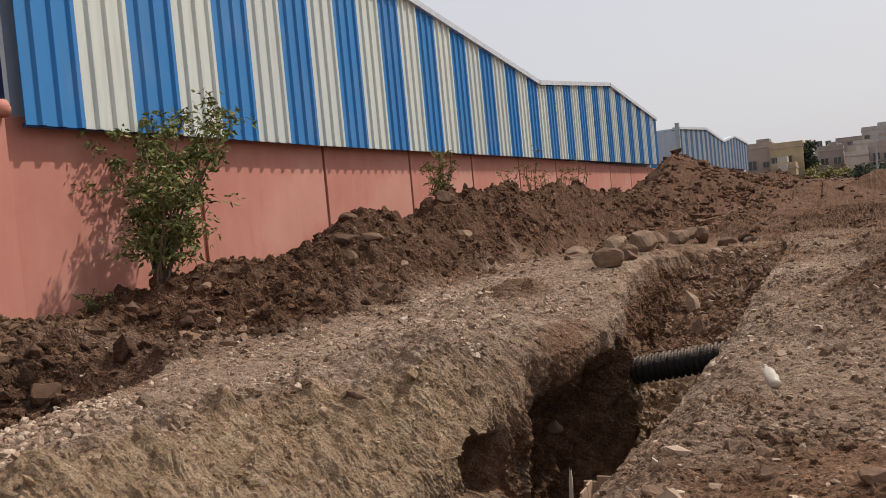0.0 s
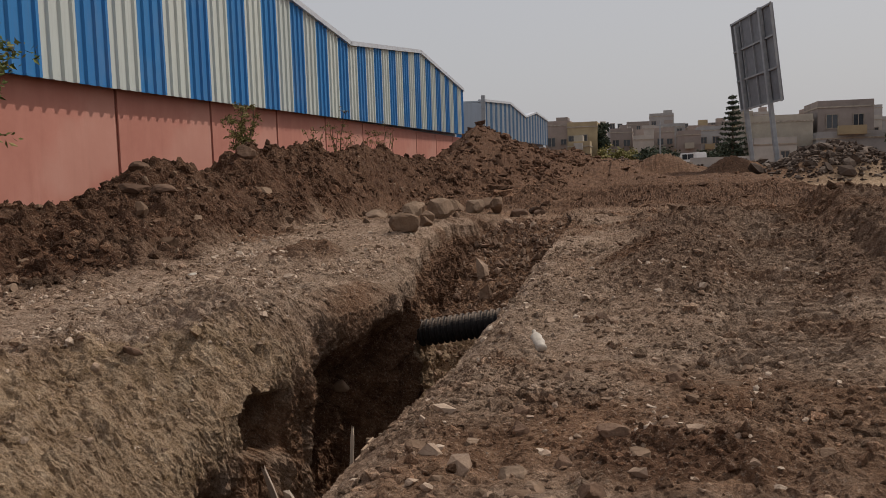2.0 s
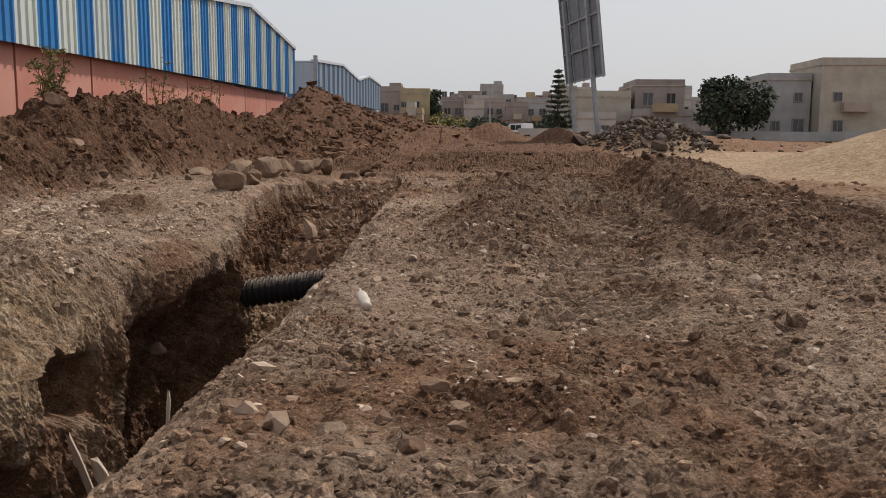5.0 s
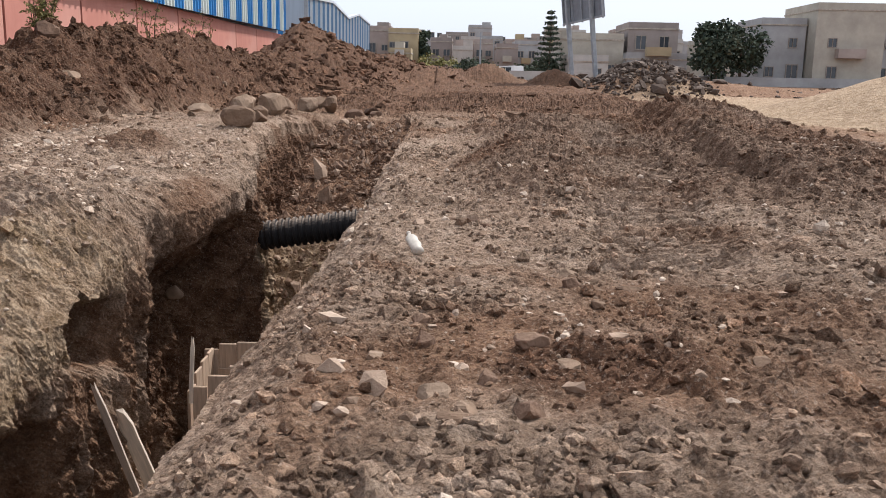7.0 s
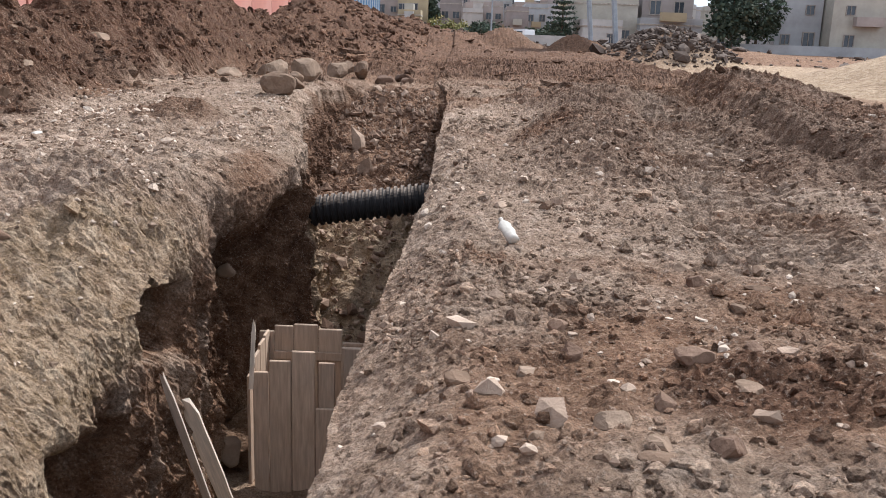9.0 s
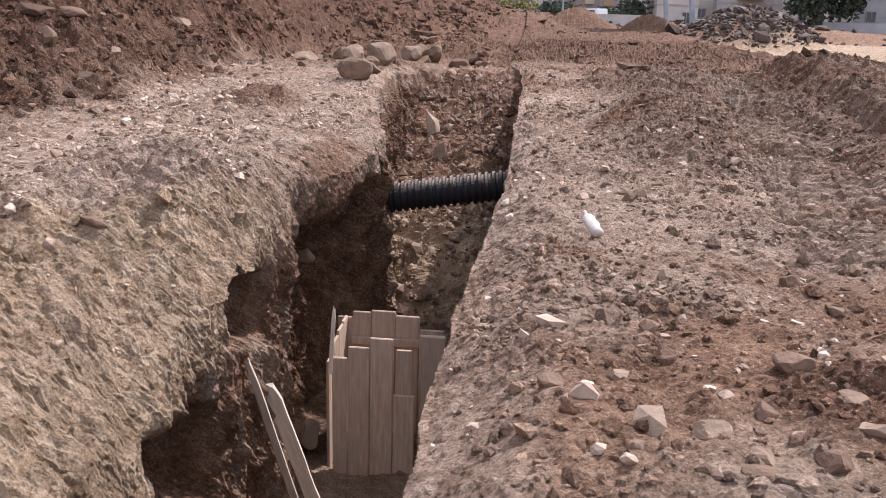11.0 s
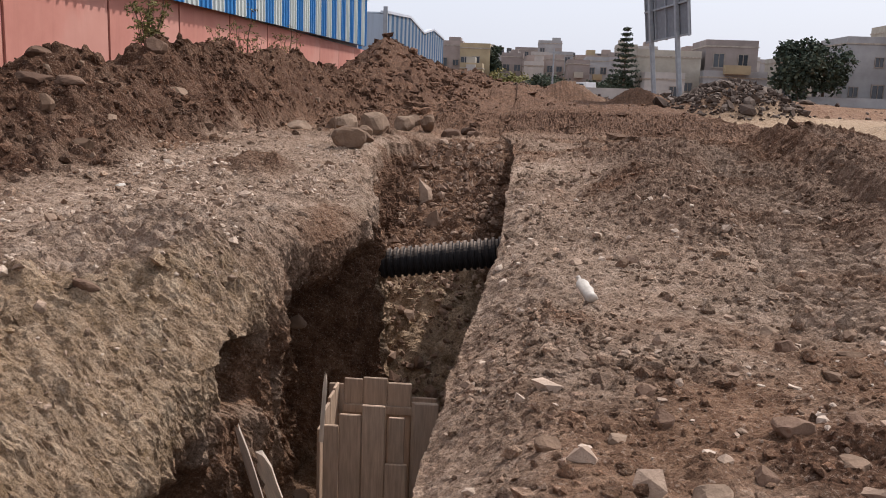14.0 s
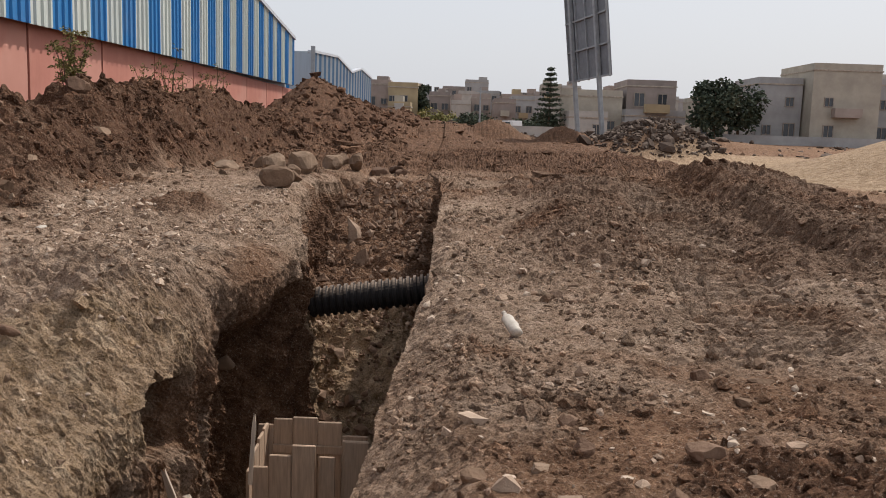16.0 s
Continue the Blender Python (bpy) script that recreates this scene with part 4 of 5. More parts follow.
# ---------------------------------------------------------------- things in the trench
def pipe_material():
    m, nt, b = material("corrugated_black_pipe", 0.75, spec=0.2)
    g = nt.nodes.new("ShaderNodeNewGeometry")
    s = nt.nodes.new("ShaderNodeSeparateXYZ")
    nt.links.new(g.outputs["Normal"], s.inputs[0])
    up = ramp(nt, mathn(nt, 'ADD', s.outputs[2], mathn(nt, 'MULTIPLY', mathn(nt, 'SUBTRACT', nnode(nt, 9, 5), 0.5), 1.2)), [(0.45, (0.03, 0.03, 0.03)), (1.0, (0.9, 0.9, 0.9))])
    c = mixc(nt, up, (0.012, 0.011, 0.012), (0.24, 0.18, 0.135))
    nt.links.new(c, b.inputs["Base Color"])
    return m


def build_pipe():
    a, b = Vector((-2.3, 11.0, -0.71)), Vector((0.9, 11.0, -0.215))
    n = 41
    pts, rad = [], []
    L = (b - a).length
    p = L / n
    for k in range(n):
        for f, r in ((0.0, 0.145), (0.22, 0.150), (0.34, 0.172), (0.72, 0.172), (0.84, 0.150)):
            pts.append((0, 0, (k + f) * p))
            rad.append(r)
    bm = tube(pts, rad, 26)
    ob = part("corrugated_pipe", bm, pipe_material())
    ob.matrix_basis = Matrix.Translation(a) @ (b - a).to_track_quat('Z', 'Y').to_matrix().to_4x4()
    tagged(ob, "black corrugated plastic pipe crossing the trench, dusty on top", "pipe")


build_pipe()


def build_formwork():
    f = empty("formwork_box", pose(-0.65, 8.9, -2.6), "brown plank formwork box standing on the trench floor", "formwork")
    def plank(x0, x1, y, top, th=0.028, lean=0.0):
        bm = box(x0 + 0.65, y - 8.9 - th / 2, -0.1, x1 + 0.65, y - 8.9 + th / 2, top + 2.6)
        vs = [v for v in bm.verts if v.co.z > 0]
        for v in vs:
            v.co.x += lean
        es = [e for e in bm.edges if all(v in vs for v in e.verts)]
        es += [e for e in bm.edges if abs(e.verts[0].co.z - e.verts[1].co.z) > 0.3]
        bmesh.ops.bevel(bm, geom=es, offset=0.008, segments=1, affect='EDGES')
        part("plank", bm, WOOD, f)
    for x0, x1, top, ln in ((-1.12, -0.985, -1.46, 0), (-0.98, -0.785, -1.35, 0.005), (-0.78, -0.575, -1.26, 0.0), (-0.57, -0.375, -1.79, 0.0), (-0.335, -0.12, -1.21, 0.012)):
        plank(x0, x1, 8.5 + 0.01 * math.sin(x0 * 40), top, 0.03, ln)
    for x0, x1, top in ((-1.26, -1.115, -1.38), (-1.11, -0.93, -1.32), (-0.925, -0.69, -1.30), (-0.685, -0.455, -1.34), (-0.45, -0.20, -1.47)):
        plank(x0, x1, 9.35, top)
    plank(-0.36, -0.13, 8.62, -1.25, 0.03)
    def side(x, y0, y1, top, mat=WOOD, th=0.028):
        bm = box(x + 0.65 - th / 2, y0 - 8.9, -0.1, x + 0.65 + th / 2, y1 - 8.9, top + 2.6, 0.006)
        part("plank", bm, mat, f)
    for y0, y1, top in ((8.52, 8.72, -1.50), (8.73, 8.93, -1.40), (8.94, 9.14, -1.36), (9.15, 9.33, -1.34)):
        side(-1.17, y0, y1, top - 0.02)
        side(-0.10, y0, y1, top - 0.12)
    part("batten", box(0.10, -0.36, 0.30, 0.24, -0.33, 1.22, 0.004), WOOD, f)
    part("batten", box(-0.46, 0.40, 0.95, 0.42, 0.43, 1.03, 0.004), WOOD, f)


build_formwork()


def build_board(name, a, b, w, th, mat, label, seed):
    """A splintered board from a up to b."""
    a, b = Vector(a), Vector(b)
    r = random.Random(seed)
    bm = bmesh.new()
    L = (b - a).length
    rows = 9
    ring = []
    for k in range(rows + 1):
        f = k / rows
        ww = w * (1 - 0.12 * f + r.uniform(-0.06, 0.06)) * (0.45 if k == rows else 1)
        ring.append([bm.verts.new((sx * ww / 2, sy * th / 2, f * L + (r.uniform(-0.06, 0.06) if k == rows else 0))) for sx, sy in ((-1, -1), (1, -1), (1, 1), (-1, 1))])
    for A, B in zip(ring, ring[1:]):
        for k in range(4):
            bm.faces.new((A[k], A[(k + 1) % 4], B[(k + 1) % 4], B[k]))
    bm.faces.new(ring[0][::-1])
    bm.faces.new(ring[-1])
    ob = part(name, bm, mat)
    d = (b - a).normalized()
    xax = Vector((1.0, 0.15, 0))
    xax = (xax - d * xax.dot(d)).normalized()
    m = Matrix((xax, d.cross(xax), d)).transposed().to_4x4()
    ob.matrix_basis = Matrix.Translation(a) @ m
    return tagged(ob, label, "board", "boards leaning in the trench")


build_board("wooden_board", (-1.16, 7.62, -2.62), (-1.42, 7.10, -0.96), 0.06, 0.025, WOOD_PALE, "narrow pale splintered board leaning on the trench wall", 1)
build_board("wooden_board", (-1.08, 7.80, -2.62), (-1.36, 7.40, -1.26), 0.12, 0.03, WOOD_PALE, "broad pale splintered board leaning on the trench wall", 2)
build_board("wooden_board", (-1.135, 8.475, -1.62), (-1.10, 8.48, -1.03), 0.04, 0.02, WOOD_PALE, "thin whitish stake at the formwork box", 3)


def trench_stone(x, y, z, s, seed, label, mat):
    co, fa = stone_shape(seed, 3, 0.3, 0.9)
    me = raw("stone", co * s, fa)
    me.shade_smooth()
    ob = link("stone", me, mat)
    ob.matrix_basis = pose(x, y, z, 20 * seed, 10, 35 * seed)
    tagged(ob, label, "stone", "stones lodged in the trench wall")


trench_stone(-1.86, 10.9, -0.55, 0.17, 3, "grey stone lodged in the trench wall", ROCK)
trench_stone(-1.72, 9.9, -0.95, 0.10, 5, "pale stone lodged in the trench wall", ROCK)
trench_stone(-1.5, 8.35, -1.75, 0.11, 7, "pale stone lodged in the trench wall", ROCK)
trench_stone(-1.42, 8.7, -2.35, 0.16, 8, "pale stone low on the trench wall", ROCK)


def build_bottle():
    b = empty("plastic_bottle", pose(1.0, 7.0, drop(1.0, 7.0) + 0.035, -64, 0, 24) @ Matrix.Scale(0.92, 4), "crumpled whitish plastic bottle lying on the earth", "bottle")
    bm = bmesh.new()
    prof = [(0.0, 0.02), (0.005, 0.045), (0.03, 0.05), (0.06, 0.045), (0.10, 0.052), (0.14, 0.047), (0.17, 0.05), (0.205, 0.035), (0.225, 0.017), (0.24, 0.016)]
    tube([(0, 0, h) for h, _ in prof], [q for _, q in prof], 14, bm)
    for v in bm.verts:
        v.co.x *= 1 + 0.25 * noise.noise(v.co * 14)
        v.co.y *= 0.85 + 0.3 * noise.noise(v.co * 11 + Vector((4, 2, 1)))
    part("bottle_body", bm, BOTTLE, b, smooth=True)
    part("cap", tube([(0, 0, 0.24), (0, 0, 0.258)], [0.018, 0.018], 12), BOTTLE, b)


build_bottle()


def build_litter():
    for k, (x, y, s, lab) in enumerate(((-5.0, 9.75, 0.12, "white plaster scrap lying on the spoil"), (-5.2, 10.05, 0.06, "white plaster scrap lying on the spoil"), (-3.55, 9.85, 0.10, "white paper scrap lying on the bank"),
                                         (0.95, 8.05, 0.13, "whitish limestone flake on the ground"), (1.9, 3.35, 0.03, "white pebble on the ground"), (2.35, 4.3, 0.03, "white pebble on the ground"))):
        ob = single_stone("scrap" if k < 3 else "flake", lab, "scrap" if k < 3 else "stone", BOTTLE if k < 3 else PEBBLE, x, y, s * 0.7, s * 0.5, s * 0.2, 25 * k, 400 + k, 0.1, sub=2)


build_litter()


# ---------------------------------------------------------------- plants
def leaf_cloud(name, points, size, mat, parent, seed, label="", aspect=0.42, droop=0.3):
    r = np.random.default_rng(seed)
    n = len(points)
    a = r.uniform(0, 2 * np.pi, n)
    tilt = r.normal(-droop, 0.5, n)
    d = np.stack([np.cos(a) * np.cos(tilt), np.sin(a) * np.cos(tilt), np.sin(tilt)], -1)
    s = r.normal(size=(n, 3))
    s -= (s * d).sum(-1, keepdims=True) * d
    s /= np.linalg.norm(s, axis=-1, keepdims=True)
    L = size * r.uniform(0.6, 1.3, n)[:, None]
    nrm = np.cross(d, s)
    p = points
    v = np.stack([p, p + d * L * 0.4 + s * L * aspect * 0.5 + nrm * L * 0.06, p + d * L, p + d * L * 0.4 - s * L * aspect * 0.5 + nrm * L * 0.06], 1).reshape(-1, 3)
    f = np.arange(4 * n).reshape(n, 4)
    me = raw(name, v, f)
    return link(name, me, mat, parent, label)


def build_shrub(x, y, z, height, spread, stems, leaves, size, mat, label, seed, group="", low=0.25, lean=0.0):
    r = random.Random(seed)
    g = np.random.default_rng(seed)
    s = empty("shrub", pose(x, y, z), label, "shrub", group)
    ends = []
    for k in range(stems):
        a = 2 * math.pi * k / stems + r.uniform(-0.4, 0.4)
        out = spread * r.uniform(0.25, 1.0)
        top = height * r.uniform(0.6, 1.0)
        pts = [(0.05 * math.cos(a), 0.05 * math.sin(a), -0.08)]
        for j in range(1, 6):
            f = j / 5
            pts.append((out * f ** 1.3 * math.cos(a) + r.uniform(-0.05, 0.05), out * f ** 1.3 * math.sin(a) + lean * f + r.uniform(-0.05, 0.05), top * f))
        part("stem", tube(pts, [0.022 * height / 3 * (1 - 0.8 * j / 5) + 0.003 for j in range(6)], 6), BARK, s)
        for j in range(2, 6):
            P = Vector(pts[j])
            if P.z < low * height:
                continue
            for _ in range(4):
                q = P + Vector((r.gauss(0, 1), r.gauss(0, 1), r.gauss(0, 0.7))) * spread * 0.25
                ends.append((P, q))
    ends_p = np.array([e[0][:] for e in ends])
    ends_q = np.array([e[1][:] for e in ends])
    i = g.integers(0, len(ends), leaves)
    f = g.uniform(0.15, 1.1, leaves)[:, None]
    pts = ends_p[i] * (1 - f) + ends_q[i] * f + g.normal(0, 0.05 * spread, (leaves, 3))
    leaf_cloud("crown", pts, size, mat, s, seed)
    bm = bmesh.new()
    for e in ends[::2]:
        tube([e[0], (e[0] + e[1]) / 2 + Vector((0, 0, 0.02)), e[1]], [0.006, 0.004, 0.002], 4, bm)
    part("twigs", bm, BARK, s)["kind"] = "stuff"


build_shrub(-7.75, 10.05, 0.66, 2.95, 1.1, 13, 5600, 0.115, LEAF, "leafy green shrub with several thin stems by the pink wall", 5, low=0.14, lean=0.75)
build_shrub(-8.25, 9.35, 0.62, 0.45, 0.22, 5, 160, 0.08, LEAF, "small dark weed at the foot of the wall", 6, "weeds along the wall")
build_shrub(-6.9, 18.3, 1.35, 1.85, 0.34, 12, 2400, 0.075, WEED, "dusty green weed growing out of the spoil", 7, "weeds along the wall")
for k, yy in enumerate((25.6, 27.2, 29.0, 30.6, 33.0)):
    build_shrub(-8.1 + 0.15 * (k % 2), yy, 1.5, 1.6 + 0.5 * (k % 3 == 1), 0.4, 6, 420, 0.08, WEED, "thin dry weed between spoil and wall", 20 + k, "weeds along the wall")


def build_tree(x, y, z, height, radius, label, seed, trunk=0.2, leaves=2600, size=0.42, flat=1.0, mat=TREE_LEAF):
    g = np.random.default_rng(seed)
    t = empty("tree", pose(x, y, z), label, "tree")
    part("trunk", tube([(0, 0, -0.3), (0.05, 0, height * trunk), (0, 0.1, height * 0.7)], [0.22, 0.17, 0.06], 8), BARK, t)
    k = 26
    d = g.normal(size=(k, 3))
    d /= np.linalg.norm(d, axis=1)[:, None]
    half = height * (1 - trunk) / 2
    cen = d * np.array([radius, radius, half]) * g.uniform(0.35, 0.85, (k, 1)) + np.array([0, 0, height * trunk + half])
    i = g.integers(0, k, leaves)
    e = g.normal(size=(leaves, 3))
    e /= np.linalg.norm(e, axis=1)[:, None]
    pts = cen[i] + e * (radius * 0.36 * g.uniform(0.5, 1.05, (leaves, 1)))
    leaf_cloud("crown", pts, size, mat, t, seed, aspect=0.7)


build_tree(26.0, 88, 1.0, 7.3, 2.7, "dense dark green round tree in front of the houses", 31, 0.12, 4200)
build_tree(29.0, 90, 1.0, 6.4, 2.6, "dense dark green round tree in front of the houses", 32, 0.15, 2600)
build_tree(-4.6, 128, 1.2, 7.6, 1.6, "tall dark narrow tree beside the yellow house", 33, 0.08, 2600)
for k, (bx, by, bh, br) in enumerate(((-8.4, 112, 2.2, 2.0), (-3.2, 124, 3.2, 2.4), (-0.8, 124, 3.0, 2.2), (2.2, 118, 2.6, 2.2), (4.2, 124, 2.8, 2.2), (10.6, 124, 2.6, 2.0), (11.0, 101, 3.2, 1.9), (13.0, 99, 2.6, 1.7))):
    build_tree(bx, by, 1.2, bh, br, "low green bushy tree before the town", 40 + k, 0.05, 900, 0.4, mat=WEED if k in (0, 1, 2) else TREE_LEAF)


def build_pine(x, y, z, height):
    t = empty("tree", pose(x, y, z), "tiered dark conifer standing before the houses", "conifer")
    part("trunk", tube([(0, 0, -0.3), (0, 0, height * 0.5), (0, 0, height)], [0.16, 0.09, 0.02], 8), BARK, t)
    pts = []
    g = np.random.default_rng(77)
    for k in range(12):
        h = height * (0.18 + 0.8 * k / 11)
        R = 2.0 * (1 - (k / 12) ** 0.85) + 0.12
        for a in np.linspace(0, 2 * np.pi, 9)[:-1] + 0.4 * k:
            for f in np.linspace(0.05, 1, 12):
                for _ in range(3):
                    pts.append((R * f * math.cos(a) + g.normal(0, 0.07), R * f * math.sin(a) + g.normal(0, 0.07), h + 0.12 * f * R + g.normal(0, 0.05)))
    leaf_cloud("crown", np.array(pts), 0.26, TREE_LEAF, t, 78, aspect=0.6)


build_pine(10.6, 96, 1.0, 7.6)


# ---------------------------------------------------------------- billboard
def build_billboard():
    a, b = Vector((7.4, 51.3)), Vector((8.55, 46.8))
    w = (b - a).length
    ang = math.degrees(math.atan2(b.y - a.y, b.x - a.x))
    bb = empty("billboard", pose(a.x, a.y, 1.0, 0, -6.5, 0) @ pose(0, 0, 0, 0, 0, ang), "leaning grey billboard on two steel posts seen from behind", "billboard")
    part("post", box(0.35, -0.08, -0.9, 0.57, 0.14, 8.0, 0.02), STEEL, bb)
    part("post", box(w - 0.95, -0.08, -0.9, w - 0.73, 0.14, 8.3, 0.02), STEEL, bb)
    part("panel", box(-0.5, 0.16, 3.45, w + 0.4, 0.22, 8.25), PANELBACK, bb, "grey sheet panel, bare back")
    for z in (3.45, 5.05, 6.65, 8.18):
        part("rail", box(-0.5, 0.05, z, w + 0.4, 0.158, z + 0.09), STEEL, bb)
    for k in range(5):
        x = -0.5 + k * (w + 0.83) / 4
        part("stile", box(x, 0.07, 3.4, x + 0.07, 0.159, 8.3), STEEL, bb)


build_billboard()


# ---------------------------------------------------------------- town
def build_town():
    paints = [plain_material("town_paint", c, 0.9, vary=0.22, scale=0.5, bump_s=0) for c in
              ((0.40, 0.31, 0.19), (0.37, 0.295, 0.255), (0.46, 0.42, 0.38), (0.29, 0.24, 0.215), (0.36, 0.345, 0.335), (0.41, 0.365, 0.30))]
    frame_mat = plain_material("window_frame_paint", (0.30, 0.25, 0.21), 0.7)
    win = bpy.data.meshes.new("window")
    bm = bmesh.new()
    for x0, z0, x1, z1 in ((-0.6, -0.7, -0.5, 0.7), (0.5, -0.7, 0.6, 0.7), (-0.5, 0.6, 0.5, 0.7), (-0.5, -0.7, 0.5, -0.6), (-0.04, -0.6, 0.04, 0.6)):
        box(x0, -0.08, z0, x1, 0.05, z1, 0, bm)
    bm.to_mesh(win)
    bm.free()
    win.materials.append(frame_mat)
    pane = bpy.data.meshes.new("pane")
    bm = box(-0.5, -0.02, -0.6, 0.5, 0.0, 0.6)
    bm.to_mesh(pane)
    bm.free()
    pane.materials.append(GLASS)

    def house(x0, x1, y, h, paint, cols, rows, seed, label, deep=9.0, z0=1.1, big=1.0, sill=1.2, block=None):
        r = random.Random(seed)
        w = x1 - x0
        hs = empty("house", pose(x0, y, z0), label, "house", "houses of the town")
        bm = box(0, 0, -1, w, deep, h)
        part("wall", bm, paints[paint], hs)
        part("roof", box(-0.08, -0.08, h, w + 0.08, deep + 0.08, h + 0.14), CONCRETE, hs)
        bm = bmesh.new()
        for q in ((0, 0, w, 0.18), (0, deep - 0.18, w, deep), (0, 0.18, 0.18, deep - 0.18), (w - 0.18, 0.18, w, deep - 0.18)):
            box(q[0], q[1], h + 0.14, q[2], q[3], h + 0.75, 0, bm)
        part("parapet", bm, paints[paint], hs)
        if block or (block is None and r.random() < 0.6):
            bw = w * r.uniform(0.3, 0.5)
            bx = r.uniform(0.1, w - bw - 0.1)
            part("stair_block", box(bx, 2.0, h + 0.1, bx + bw, 5.5, h + r.uniform(1.2, 1.9)), paints[r.randrange(6)], hs)
        for c in range(cols):
            for k in range(rows):
                if r.random() < 0.12:
                    continue
                o = new("window", win)
                o.parent = hs
                s = big * r.uniform(0.75, 1.05)
                o.matrix_basis = pose(w * (c + 0.5) / cols + r.uniform(-0.15, 0.15), -0.02, sill + 0.4 + 2.9 * k) @ Matrix.Diagonal((s, 1, s * r.uniform(0.8, 1.15), 1))
                q = new("pane", pane)
                q.parent = o
        if r.random() < 0.6:
            part("balcony", box(w * 0.3, -0.9, 3.0, w * 0.7, 0, 3.9), paints[(paint + 2) % 6], hs)
        return hs

    house(-12.9, -9.2, 132, 6.9, 1, 2, 2, 1, "ochre flat-roofed house with loggia windows")
    house(-9.1, -4.9, 126, 6.3, 0, 3, 2, 2, "yellow flat-roofed three-storey house")
    house(-8.6, -5.6, 120, 3.4, 0, 3, 1, 3, "low yellow house front with square windows", 5)
    r = random.Random(9)
    spots = [(-4.0, -0.4, 150, 7.4, 3), (-0.2, 3.0, 144, 5.6, 2), (3.2, 6.4, 150, 7.2, 1), (6.6, 10.0, 140, 6.0, 3), (10.2, 14.0, 152, 7.2, 4), (14.4, 18.5, 138, 6.0, 2),
             (1.0, 5.0, 175, 9.6, 2), (5.4, 9.6, 185, 10.4, 4), (10.0, 15.0, 180, 9.4, 1), (-6.0, -1.0, 185, 9.6, 4), (15.6, 21.0, 178, 9.0, 4), (-16, -11, 170, 9.0, 2),
             (18.8, 23.2, 140, 6.6, 1), (24, 29, 134, 6.2, 4), (22.0, 27.6, 176, 8.2, 2), (30, 35.5, 140, 7.4, 2), (36, 42, 130, 7.0, 5), (43, 49, 136, 7.6, 3), (50, 57, 130, 7.0, 2), (29, 36, 180, 9.8, 5), (40, 48, 175, 9.4, 4)]
    for k, (a, b, yy, h, p) in enumerate(spots):
        house(a, b, yy, h * (0.80 if yy > 160 else 0.84), p, max(2, int((b - a) / 1.7)), max(1, int(h / 3.2)), 50 + k, ("brown", "pinkish", "cream", "dull brown", "grey", "sandy")[p] + " flat-roofed town house with small windows")
    r2 = random.Random(21)
    xx = -20.0
    while xx < 62:
        w = r2.uniform(3.2, 6.0)
        house(xx, xx + w, r2.uniform(205, 250), r2.uniform(9.0, 12.2), r2.randrange(1, 6), max(2, int(w / 1.6)), 4, r2.randrange(1000), "small flat-roofed house on the rising far side of town", 8)
        xx += w + r2.uniform(-0.5, 1.2)
    house(11.9, 18.6, 97, 4.6, 5, 3, 1, 90, "long pale beige house beside the billboard", 8, block=False)
    house(12.4, 16.4, 93, 2.2, 2, 2, 1, 91, "low whitish outbuilding before the beige house", 4, sill=0.6, big=0.8, block=False)
    house(19.2, 24.6, 98, 5.9, 3, 2, 2, 92, "brown two-storey house with paired dark windows", 8, block=False)
    house(18.6, 25.0, 95, 2.6, 4, 3, 1, 93, "grey low house front under the brown house", 3, sill=0.6, block=False)
    house(31.5, 36.0, 92, 6.2, 4, 2, 2, 94, "grey concrete house with barred windows", 8, block=False)
    house(36.2, 43.0, 90, 7.6, 5, 2, 2, 95, "large sandy flat-roofed house", 9, block=False)
    house(43.4, 50.0, 92, 6.4, 4, 3, 2, 96, "grey concrete house with small windows", 9)
    low = empty("garden_wall", pose(16, 89, 1.0), "low pale block wall before the houses", "wall")
    part("wall_face", box(-10, 0, -0.5, -1.5, 0.2, 1.25), paints[2], low)
    part("wall_face", box(8, 0, -0.5, 34, 0.2, 1.1), paints[4], low)


build_town()


def build_pole(x, y, h, label):
    p = empty("utility_pole", pose(x, y, 1.1), label, "pole", "utility poles")
    part("pole_shaft", tube([(0, 0, -0.4), (0, 0, h)], [0.12, 0.08], 8), STEEL, p)
    part("crossarm", box(-0.6, -0.05, h - 0.5, 0.6, 0.05, h - 0.38), STEEL, p)


build_pole(3.4, 105, 5.6, "thin grey utility pole before the town")
build_pole(22.0, 104, 6.8, "thin grey utility pole before the town")


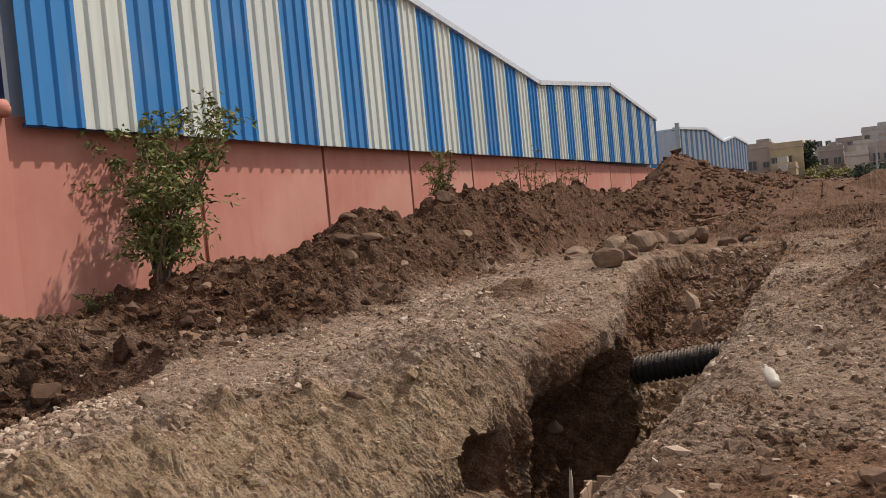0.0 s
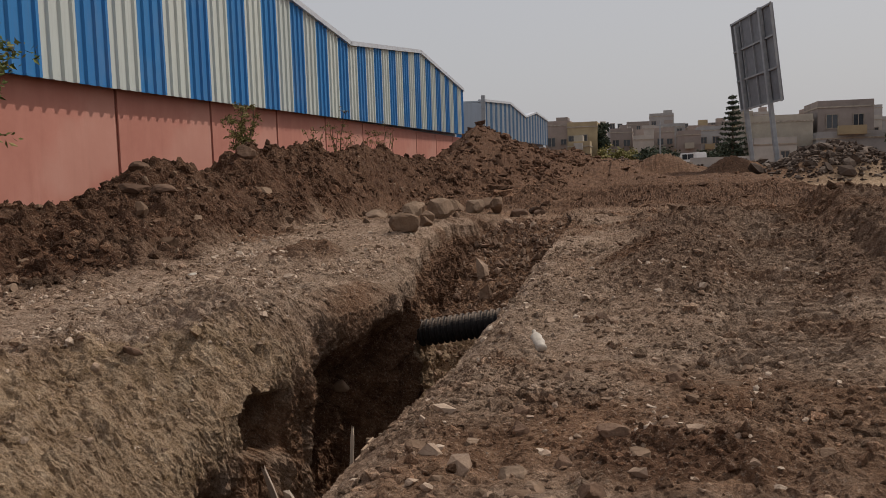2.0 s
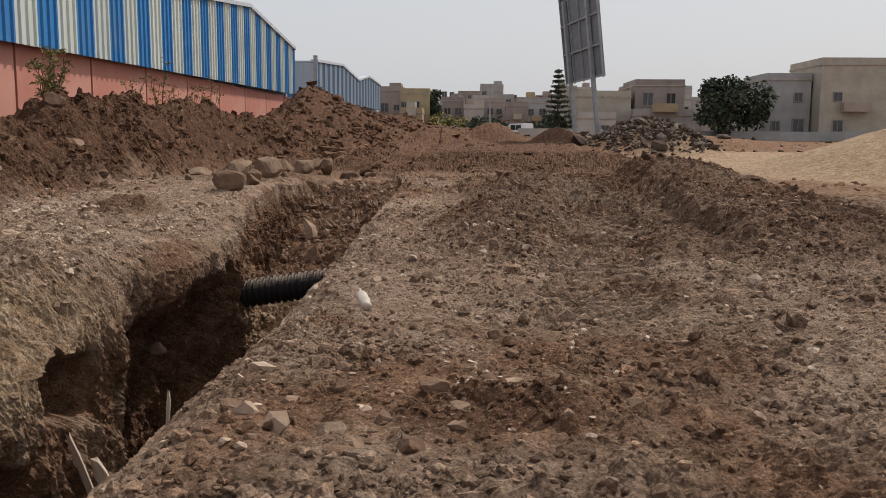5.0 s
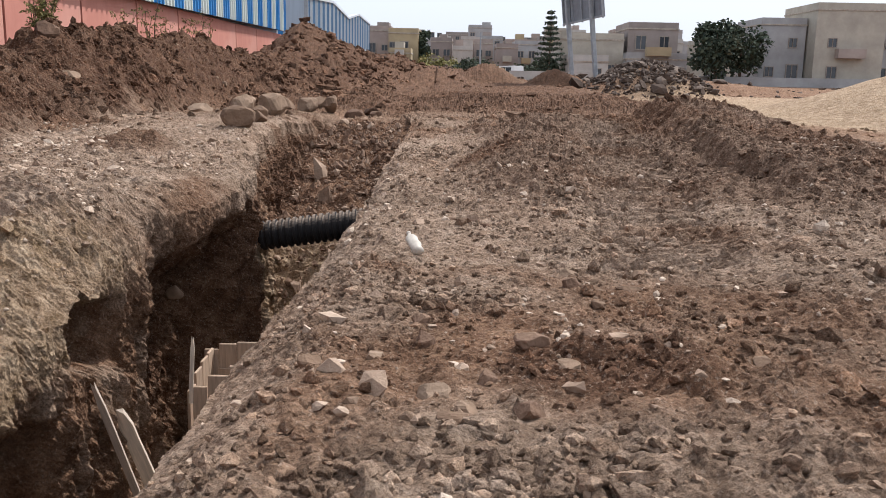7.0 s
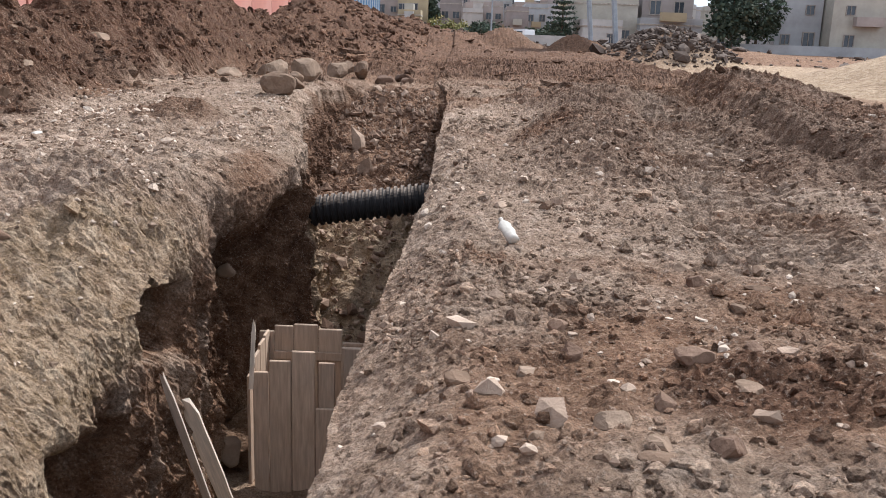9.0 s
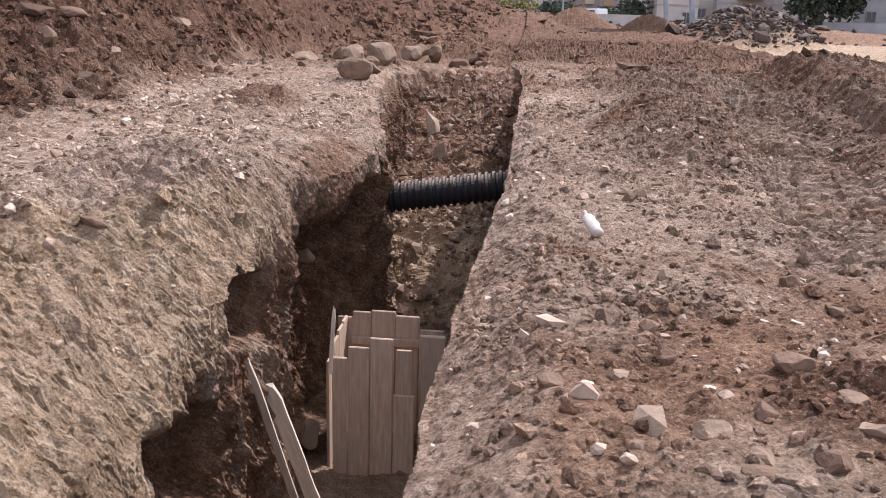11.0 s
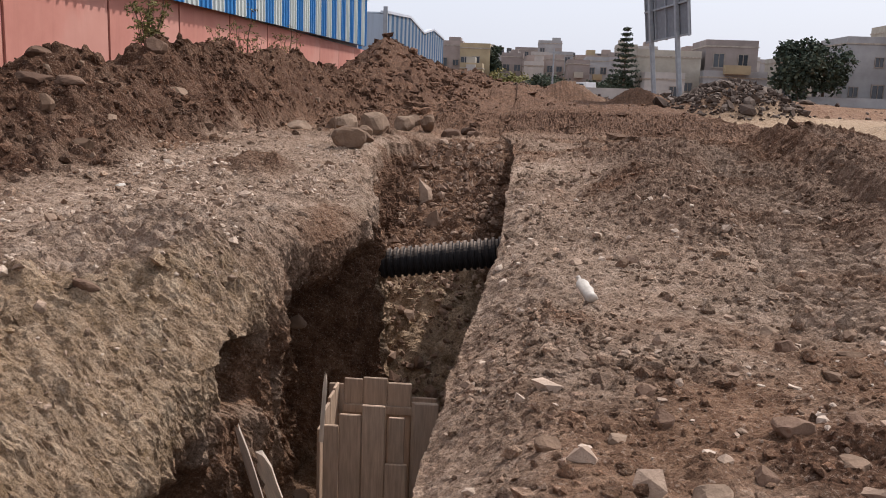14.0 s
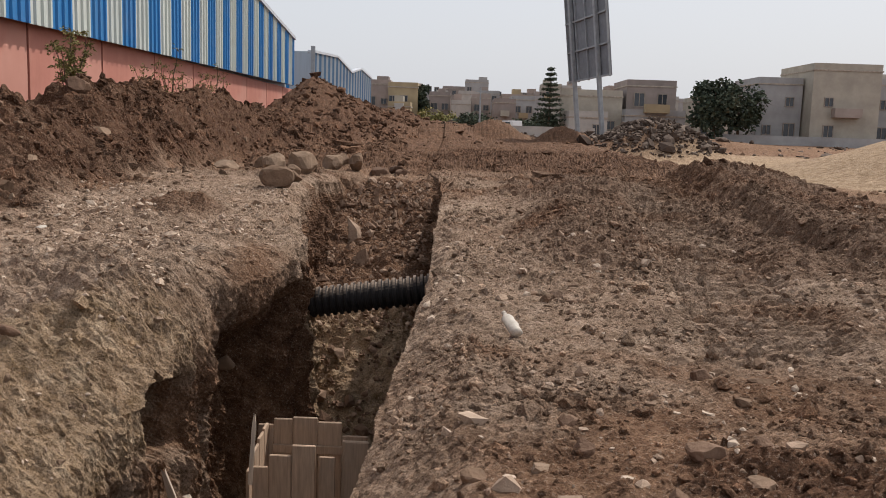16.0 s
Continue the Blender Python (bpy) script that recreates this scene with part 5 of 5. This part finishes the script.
# ---------------------------------------------------------------- vehicles
def build_car(x, y, turn, van, label):
    c = empty("van" if van else "car", pose(x, y, drop(x, y), 0, 0, turn), label, "van" if van else "car")
    bm = bmesh.new()
    side = [(-2.2, 0.35), (2.2, 0.35), (2.25, 0.85), (1.5, 1.0), (0.9, 1.85), (-2.1, 1.9), (-2.25, 1.0)] if van else [(-2.1, 0.35), (2.1, 0.35), (2.15, 0.8), (1.1, 0.95), (0.5, 1.42), (-1.1, 1.45), (-1.8, 0.98), (-2.15, 0.9)]
    A = [bm.verts.new((p, -0.85, q)) for p, q in side]
    B = [bm.verts.new((p, 0.85, q)) for p, q in side]
    bm.faces.new(A)
    bm.faces.new(B[::-1])
    for k in range(len(side)):
        j = (k + 1) % len(side)
        bm.faces.new((A[j], A[k], B[k], B[j]))
    bmesh.ops.recalc_face_normals(bm, faces=bm.faces)
    bmesh.ops.bevel(bm, geom=list(bm.edges), offset=0.06, segments=2, affect='EDGES')
    part("body", bm, WHITE, c)
    top = 1.7 if van else 1.32
    for s in (-1, 1):
        for a, b in ((-1.7, -0.6), (-0.5, 0.5)):
            part("side_window", box(a, s * 0.86 - 0.01, 1.05, b, s * 0.86 + 0.01, top), GLASS, c)
        for a in (-1.35, 1.35):
            w = tube([(a, s * 0.72, 0.33), (a, s * 0.90, 0.33)], [0.33, 0.33], 16)
            part("wheel", w, TYRE, c)


build_car(7.3, 116, 125, True, "white van parked on the far side")
build_car(13.6, 112, 40, False, "white car parked on the far side")


# ---------------------------------------------------------------- distant hills
def build_hill(name, x0, x1, y, h, seed, label):
    n, m = 60, 12
    xs = np.linspace(x0, x1, n)
    prof = np.sin(np.linspace(0, np.pi, n)) ** 0.6 * h * (1 + 0.16 * fbm(xs, xs * 0, 0, (x1 - x0) / 5, 3, seed))
    v, f = [], []
    for j in range(m):
        t = j / (m - 1)
        for i in range(n):
            v.append((xs[i], y + (1 - t) * -0.4 * h + t * 60, -20 + (prof[i] + 20) * t ** 0.8 + (4 * vnoise(i * 0.7, j * 1.3, 0, seed) if 0 < j < m - 1 else 0)))
    for j in range(m - 1):
        for i in range(n - 1):
            f.append((j * n + i, j * n + i + 1, (j + 1) * n + i + 1, (j + 1) * n + i))
    me = raw(name, v, f)
    me.shade_smooth()
    tagged(link(name, me, HILL), label, "hill", kind="structure")


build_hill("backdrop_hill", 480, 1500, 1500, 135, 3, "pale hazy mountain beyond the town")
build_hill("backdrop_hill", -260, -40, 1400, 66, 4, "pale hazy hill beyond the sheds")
